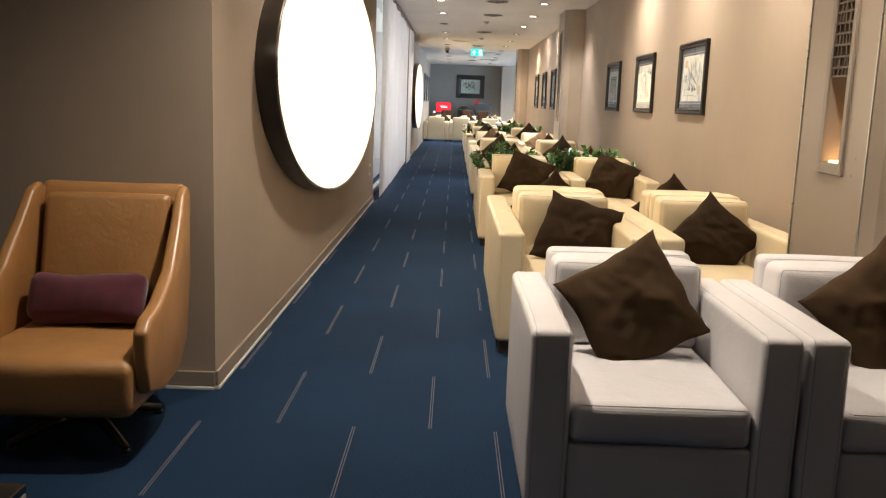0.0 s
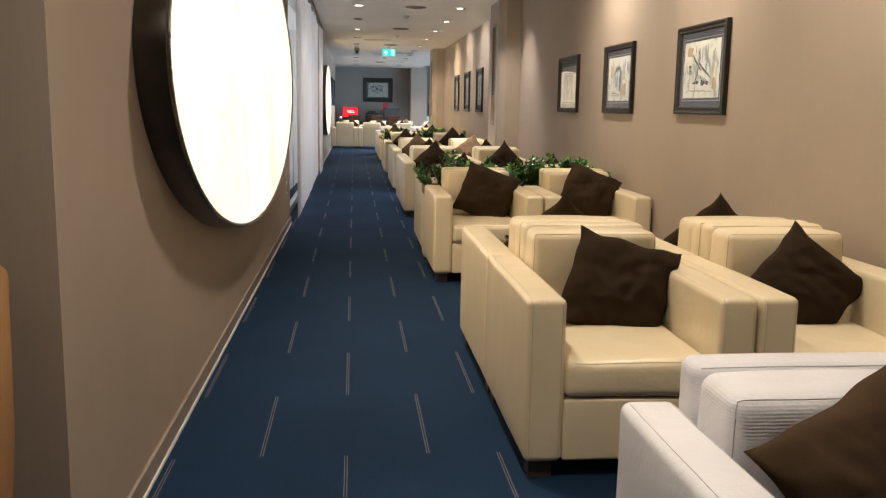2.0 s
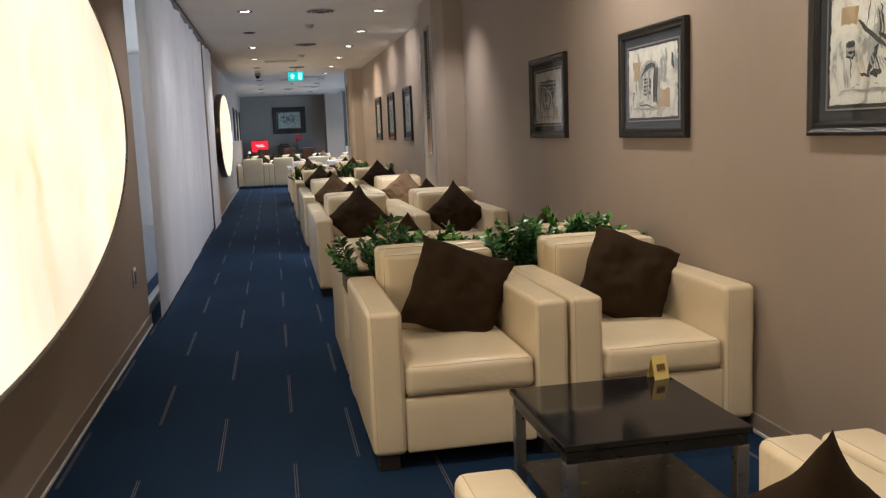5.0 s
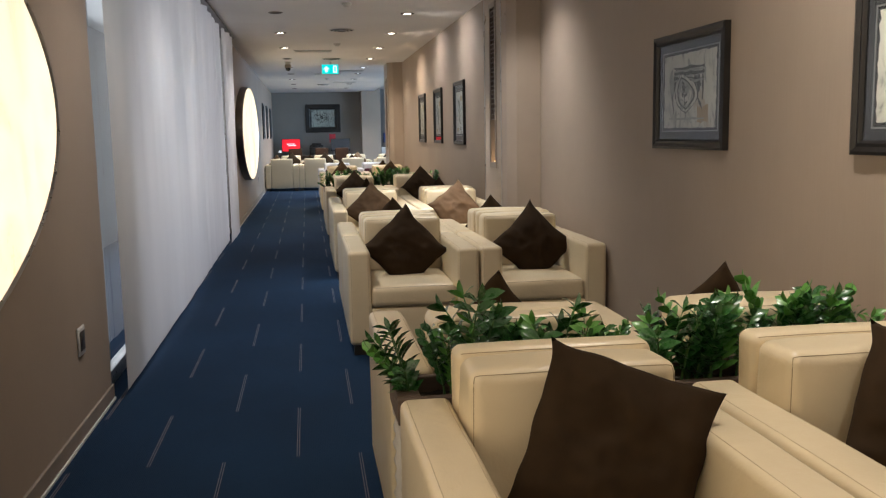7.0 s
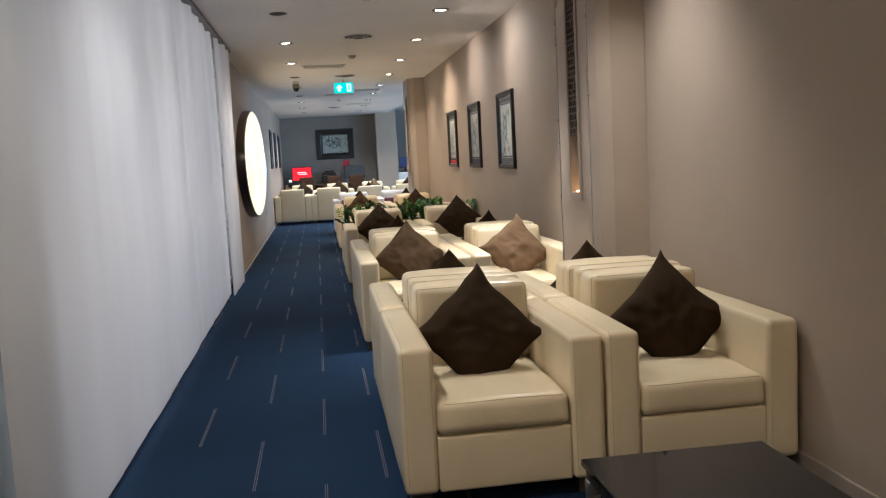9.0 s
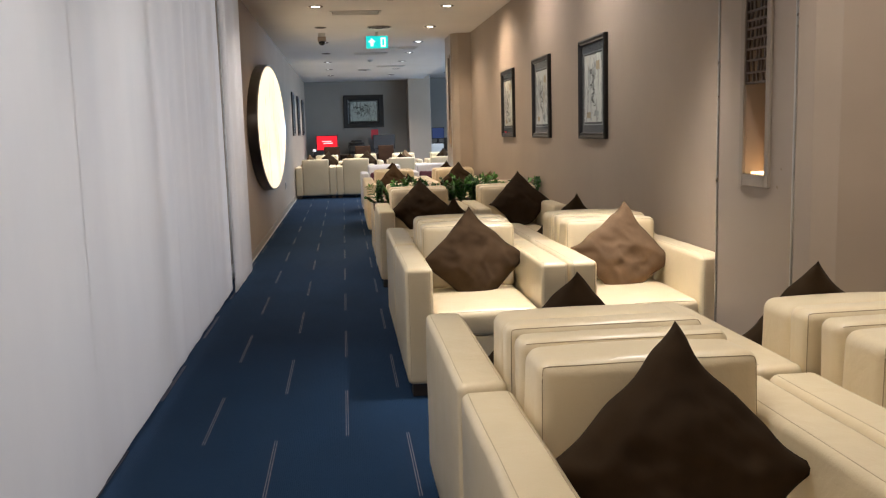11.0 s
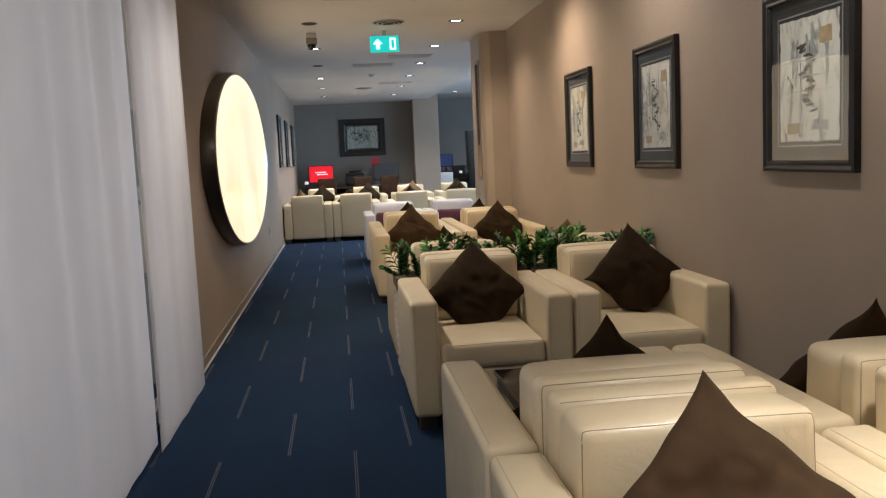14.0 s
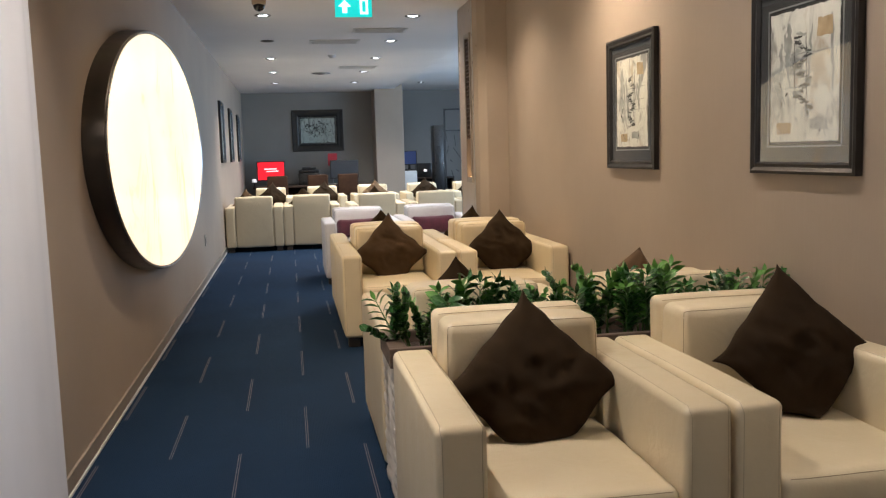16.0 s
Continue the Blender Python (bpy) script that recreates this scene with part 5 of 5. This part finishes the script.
# ---------------------------------------------------------------- tan lounge chair in the alcove
def lounge_chair(m):
    """A winged swivel chair: front at -y."""
    c = empty("lounge_chair", m, "tan leather swivel lounge chair with sloping wings", "lounge chair")
    # wing shell: one bent sheet round sides and back
    sections = []
    for side in (-1, 1):
        bm = bmesh.new()
        outline = [(y, z if z < 0.6 else 0.6 + (z - 0.6) * 1.30) for y, z in ((-0.40, 0.30), (-0.42, 0.40), (-0.42, 0.555), (-0.36, 0.60), (-0.22, 0.625), (-0.05, 0.70), (0.12, 0.84), (0.22, 0.935), (0.30, 0.955), (0.36, 0.93), (0.33, 0.62), (0.22, 0.36), (0.05, 0.265), (-0.20, 0.25))]
        inner = [bm.verts.new((side * (0.315 - 0.05 * max(0, y)), y, z)) for y, z in outline]
        outer = [bm.verts.new((side * (0.375 - 0.10 * max(0, y)), y, z)) for y, z in outline]
        n = len(outline)
        for k in range(n):
            bm.faces.new((inner[k], inner[(k + 1) % n], outer[(k + 1) % n], outer[k]))
        bm.faces.new(inner)
        bm.faces.new(list(reversed(outer)))
        bmesh.ops.recalc_face_normals(bm, faces=bm.faces[:])
        bmesh.ops.bevel(bm, geom=bm.edges[:], offset=0.018, segments=3, profile=0.5, affect="EDGES")
        part("wing", bm, M_TAN, c)
    shell = soft(-0.325, 0.325, -0.055, 0.055, -0.37, 0.47, 0.04, (0, 0.015, 0), 0.004, 12, 6)
    bmesh.ops.transform(shell, matrix=pose(0, 0.27, 0.60, -14), verts=shell.verts[:])
    part("backrest", shell, M_TAN, c)
    pad = soft(-0.275, 0.275, -0.04, 0.04, -0.30, 0.41, 0.035, (0, 0.02, 0), 0.004, 13, 6)
    bmesh.ops.transform(pad, matrix=pose(0, 0.185, 0.62, -14), verts=pad.verts[:])
    part("back_pad", pad, M_TAN, c)
    part("seat", soft(-0.325, 0.325, -0.46, 0.20, 0.205, 0.445, 0.05, (0, 0.012, 0.014), 0.005, 14, 8), M_TAN, c)
    part("under_frame", box(-0.22, 0.22, -0.25, 0.16, 0.180, 0.206, 0.006), M_BLACK, c)
    part("column", disc(0, -0.05, 0.05, 0.181, 0.032), M_BRONZE, c)
    for k in range(4):
        ang = radians(45 + 90 * k)
        bm = tube([(0.02 * math.cos(ang), -0.05 + 0.02 * math.sin(ang), 0.085), (0.17 * math.cos(ang), -0.05 + 0.17 * math.sin(ang), 0.070), (0.33 * math.cos(ang), -0.05 + 0.33 * math.sin(ang), 0.024)], [0.028, 0.024, 0.018], 8)
        leg = part("leg", bm, M_BRONZE, c, "dark metal star-base leg")
        part("glide", disc(0.32 * math.cos(ang), -0.05 + 0.32 * math.sin(ang), 0.0, 0.012, 0.02), M_BLACK, leg)
    return c


lounge_chair(pose(-1.305, 4.885, 0, 0, 0, 2) @ Matrix.Diagonal((0.93, 0.93, 0.90, 1)))
bm = soft(-0.225, 0.225, -0.055, 0.055, -0.10, 0.10, 0.045, (0, 0.02, 0), 0.022, 21, 10)
ob = finish("lumbar_pillow", bm, M_WINE)
ob.matrix_basis = pose(-1.325, 4.93, 0.515, -16, 0, 2)
tagged(ob, "flat burgundy fabric pillow on the tan lounge chair", "pillow")

side_table = empty("side_table", pose(-1.02, 3.0, 0), "small side table with bright metal legs and a dark top", "table")
part("tabletop", box(-0.26, 0.26, -0.26, 0.26, 0.50, 0.522, 0.004), M_BLACKGLASS, side_table)
for sx in (-1, 1):
    for sy in (-1, 1):
        part("leg", box(sx * 0.245 - 0.014, sx * 0.245 + 0.014, sy * 0.245 - 0.014, sy * 0.245 + 0.014, 0, 0.50, 0.003), M_STEEL, side_table)

# card on the table
card = empty("table_card", pose(1.41, 9.28, 0.42, 0, 0, 12), "small yellow folded card standing on the coffee table", "card")
bm = bmesh.new()
for sgn in (-1, 1):
    a = [bm.verts.new(p) for p in ((-0.033, sgn * 0.025, 0), (0.033, sgn * 0.025, 0), (0.033, sgn * 0.001, 0.085), (-0.033, sgn * 0.001, 0.085))]
    bm.faces.new(a)
bmesh.ops.recalc_face_normals(bm, faces=bm.faces[:])
bmesh.ops.solidify(bm, geom=bm.faces[:], thickness=0.0015)
part("folded_sheet", bm, M_YELLOW, card, "", False)
bm = box(-0.018, 0.018, -0.0006, 0.0006, -0.012, 0.012)
bmesh.ops.transform(bm, matrix=pose(0, -0.0155, 0.045, -15.5), verts=bm.verts[:])
part("printed_mark", bm, M_PRINT, card, "", False)

# ---------------------------------------------------------------- computer desk at the far wall
desk = empty("computer_desk", pose(0.5, 37.2, 0), "long dark wooden computer desk along the end wall", "desk")
part("worktop", box(-1.25, 1.35, -0.35, 0.42, 0.72, 0.76, 0.004), M_DARKWOOD, desk)
part("modesty_panel", box(-1.2, 1.3, 0.30, 0.33, 0.1, 0.72), M_DARKWOOD, desk)
for x in (-1.22, 0.0, 1.28):
    part("end_panel", box(x, x + 0.04, -0.32, 0.40, 0.0, 0.72), M_DARKWOOD, desk)


def monitor(x, y, w, h, z, screen, label, bars=False, turn=0):
    m = empty("monitor", pose(x, y, z, 0, 0, turn), label, "monitor", "computer monitors")
    part("bezel", box(-w / 2, w / 2, -0.02, 0.03, 0.12, 0.12 + h, 0.006), M_BLACK, m)
    part("screen", box(-w / 2 + 0.02, w / 2 - 0.02, -0.023, -0.0205, 0.14, 0.10 + h), screen, m, "", False)
    if bars:
        for k, (a, b) in enumerate(((-0.14, 0.12), (-0.10, 0.16))):
            part("text_bar", box(a, b, -0.026, -0.0235, 0.36 - 0.05 * k, 0.385 - 0.05 * k), M_SCREENW, m, "", False)
    part("neck", box(-0.03, 0.03, -0.005, 0.025, 0.01, 0.13), M_BLACK, m)
    part("stand_foot", box(-0.12, 0.12, -0.09, 0.09, 0.0, 0.012, 0.003), M_BLACK, m)
    return m


monitor(-0.36, 37.1, 0.60, 0.42, 0.76, M_RED, "black monitor showing a red page on the desk", True)
monitor(1.22, 37.1, 0.62, 0.40, 0.76, M_SCREEN, "black monitor with a dark screen on the desk")
printer = empty("printer", pose(0.45, 37.15, 0.76), "black desktop printer with an open document tray", "printer")
part("body", box(-0.23, 0.23, -0.20, 0.20, 0.0, 0.26, 0.012), M_BLACK, printer)
part("scanner_lid", box(-0.22, 0.22, -0.19, 0.19, 0.265, 0.33, 0.015), M_BLACK, printer)
part("paper_tray", box(-0.15, 0.15, -0.30, -0.201, 0.08, 0.10, 0.004), M_SCREEN, printer)
part("feeder", box(-0.14, 0.16, -0.05, 0.15, 0.331, 0.39, 0.015), M_BLACK, printer)
stand = empty("sign_holder", pose(0.98, 37.3, 0.76), "upright red notice in a clear holder on the desk", "sign")
part("holder_foot", box(-0.10, 0.10, -0.05, 0.05, 0.0, 0.012), M_WHITEPLASTIC, stand)
part("holder_post", box(-0.012, 0.012, -0.006, 0.006, 0.012, 0.42), M_STEEL, stand)
part("red_sheet", box(-0.10, 0.10, -0.010, -0.0065, 0.40, 0.67), M_REDCARD, stand, "", False)
lamp_stub = empty("desk_lamp", pose(-0.72, 37.0, 0.76), "small white glowing desk lamp", "lamp")
part("base_plate", disc(0, 0, 0.0, 0.012, 0.05), M_BLACK, lamp_stub)
part("post", disc(0, 0, 0.012, 0.10, 0.01), M_BLACK, lamp_stub)
part("shade", disc(0, 0, 0.10, 0.17, 0.05, 0.035), M_SCREENW, lamp_stub)


def office_chair(x, y):
    c = empty("desk_chair", pose(x, y, 0), "dark brown upholstered desk chair with its back to the room", "chair", "desk chairs")
    back = soft(-0.21, 0.21, -0.03, 0.03, 0.56, 1.0, 0.025, (0, 0.01, 0), 0.003, 3, 5)
    part("backrest", back, M_BROWN, c)
    part("seat", soft(-0.23, 0.23, 0.0, 0.45, 0.43, 0.51, 0.03, (0, 0, 0.01), 0.003, 4, 5), M_BROWN, c)
    for sx in (-0.2, 0.2):
        for sy in (0.02, 0.42):
            part("leg", tube([(sx, sy, 0.0), (sx, sy, 0.44)], 0.014, 8), M_BRONZE, c)
        part("back_post", tube([(sx * 0.9, 0.02, 0.44), (sx * 0.9, 0.0, 0.62)], 0.012, 8), M_BRONZE, c)
    return c


for cx in (-0.22, 0.60, 1.22):
    office_chair(cx, 36.0)

# ---------------------------------------------------------------- open lounge beyond the column
desk2 = empty("computer_desk", pose(3.45, 40.2, 0), "dark computer desk in the open lounge", "desk")
part("worktop", box(-0.75, 0.75, -0.35, 0.35, 0.72, 0.76, 0.004), M_DARKWOOD, desk2)
part("front_panel", box(-0.72, 0.72, -0.02, 0.02, 0.0, 0.72), M_BLACK, desk2)
for x in (-0.74, 0.70):
    part("end_panel", box(x, x + 0.04, -0.33, 0.33, 0.0, 0.72), M_DARKWOOD, desk2)
monitor(3.08, 40.15, 0.40, 0.36, 0.97, M_BLUE, "white-edged monitor with a dim blue screen")
riser = empty("monitor_riser", pose(3.08, 40.15, 0.76), "low black stand under the monitor", "stand")
part("shelf", box(-0.2, 0.2, -0.12, 0.12, 0.19, 0.21, 0.004), M_BLACK, riser)
for x in (-0.2, 0.18):
    part("side_panel", box(x, x + 0.02, -0.12, 0.12, 0.0, 0.19), M_BLACK, riser)
tower = empty("computer_tower", pose(3.46, 40.2, 0.76), "black computer unit on the desk", "computer")
part("case", box(-0.2, 0.2, -0.2, 0.2, 0.0, 0.36, 0.008), M_BLACK, tower)
part("front_light", box(-0.03, 0.05, -0.204, -0.2005, 0.14, 0.20), M_SCREENW, tower)
shell_chair = empty("shell_chair", pose(2.95, 39.3, 0), "pale grey moulded chair by the desk", "chair")
part("backrest", soft(-0.2, 0.2, -0.02, 0.02, 0.5, 0.95, 0.018, (0, 0.02, 0), 0.0, 3, 5), M_WHITEPLASTIC, shell_chair)
part("seat", soft(-0.22, 0.22, 0.0, 0.42, 0.43, 0.47, 0.018), M_WHITEPLASTIC, shell_chair)
for sx in (-0.19, 0.19):
    for sy in (0.03, 0.4):
        part("leg", tube([(sx, sy, 0.0), (sx, sy, 0.44)], 0.012, 8), M_STEEL, shell_chair)
cupboard = empty("tall_cupboard", pose(3.70, 39.2, 0), "tall black cupboard beside the lattice partition", "cupboard")
part("carcass", box(-0.125, 0.125, -0.02, 0.40, 0.0, 2.05, 0.006), M_BLACK, cupboard)
part("door", box(-0.115, 0.115, -0.04, -0.021, 0.08, 2.03, 0.004), M_BLACK, cupboard)
part("handle", box(0.085, 0.097, -0.062, -0.041, 1.02, 1.18, 0.003), M_STEEL, cupboard, "bright metal handle")
screen = empty("lattice_partition", pose(4.19, 39.2, 0), "tall dark metal lattice partition", "partition")
bm = bmesh.new()
for x in (-0.35, 0.31):
    box(x, x + 0.04, -0.02, 0.02, 0.0, 2.45, 0, 1, bm)
box(-0.35, 0.35, -0.02, 0.02, 2.41, 2.45, 0, 1, bm)
box(-0.35, 0.35, -0.02, 0.02, 1.9, 1.93, 0, 1, bm)
part("frame", bm, M_BLACK, screen, "", False)
bm = bmesh.new()
rng = random.Random(3)
for k in range(26):
    a = Vector((rng.uniform(-0.3, 0.3), 0, rng.uniform(0.3, 1.85)))
    b = a + Vector((rng.uniform(-0.25, 0.25), 0, rng.uniform(-0.3, 0.3)))
    b.x = max(-0.31, min(0.31, b.x))
    b.z = max(0.1, min(1.9, b.z))
    tube([a, b], 0.008, 6, bm)
part("lattice", bm, M_BLACK, screen)
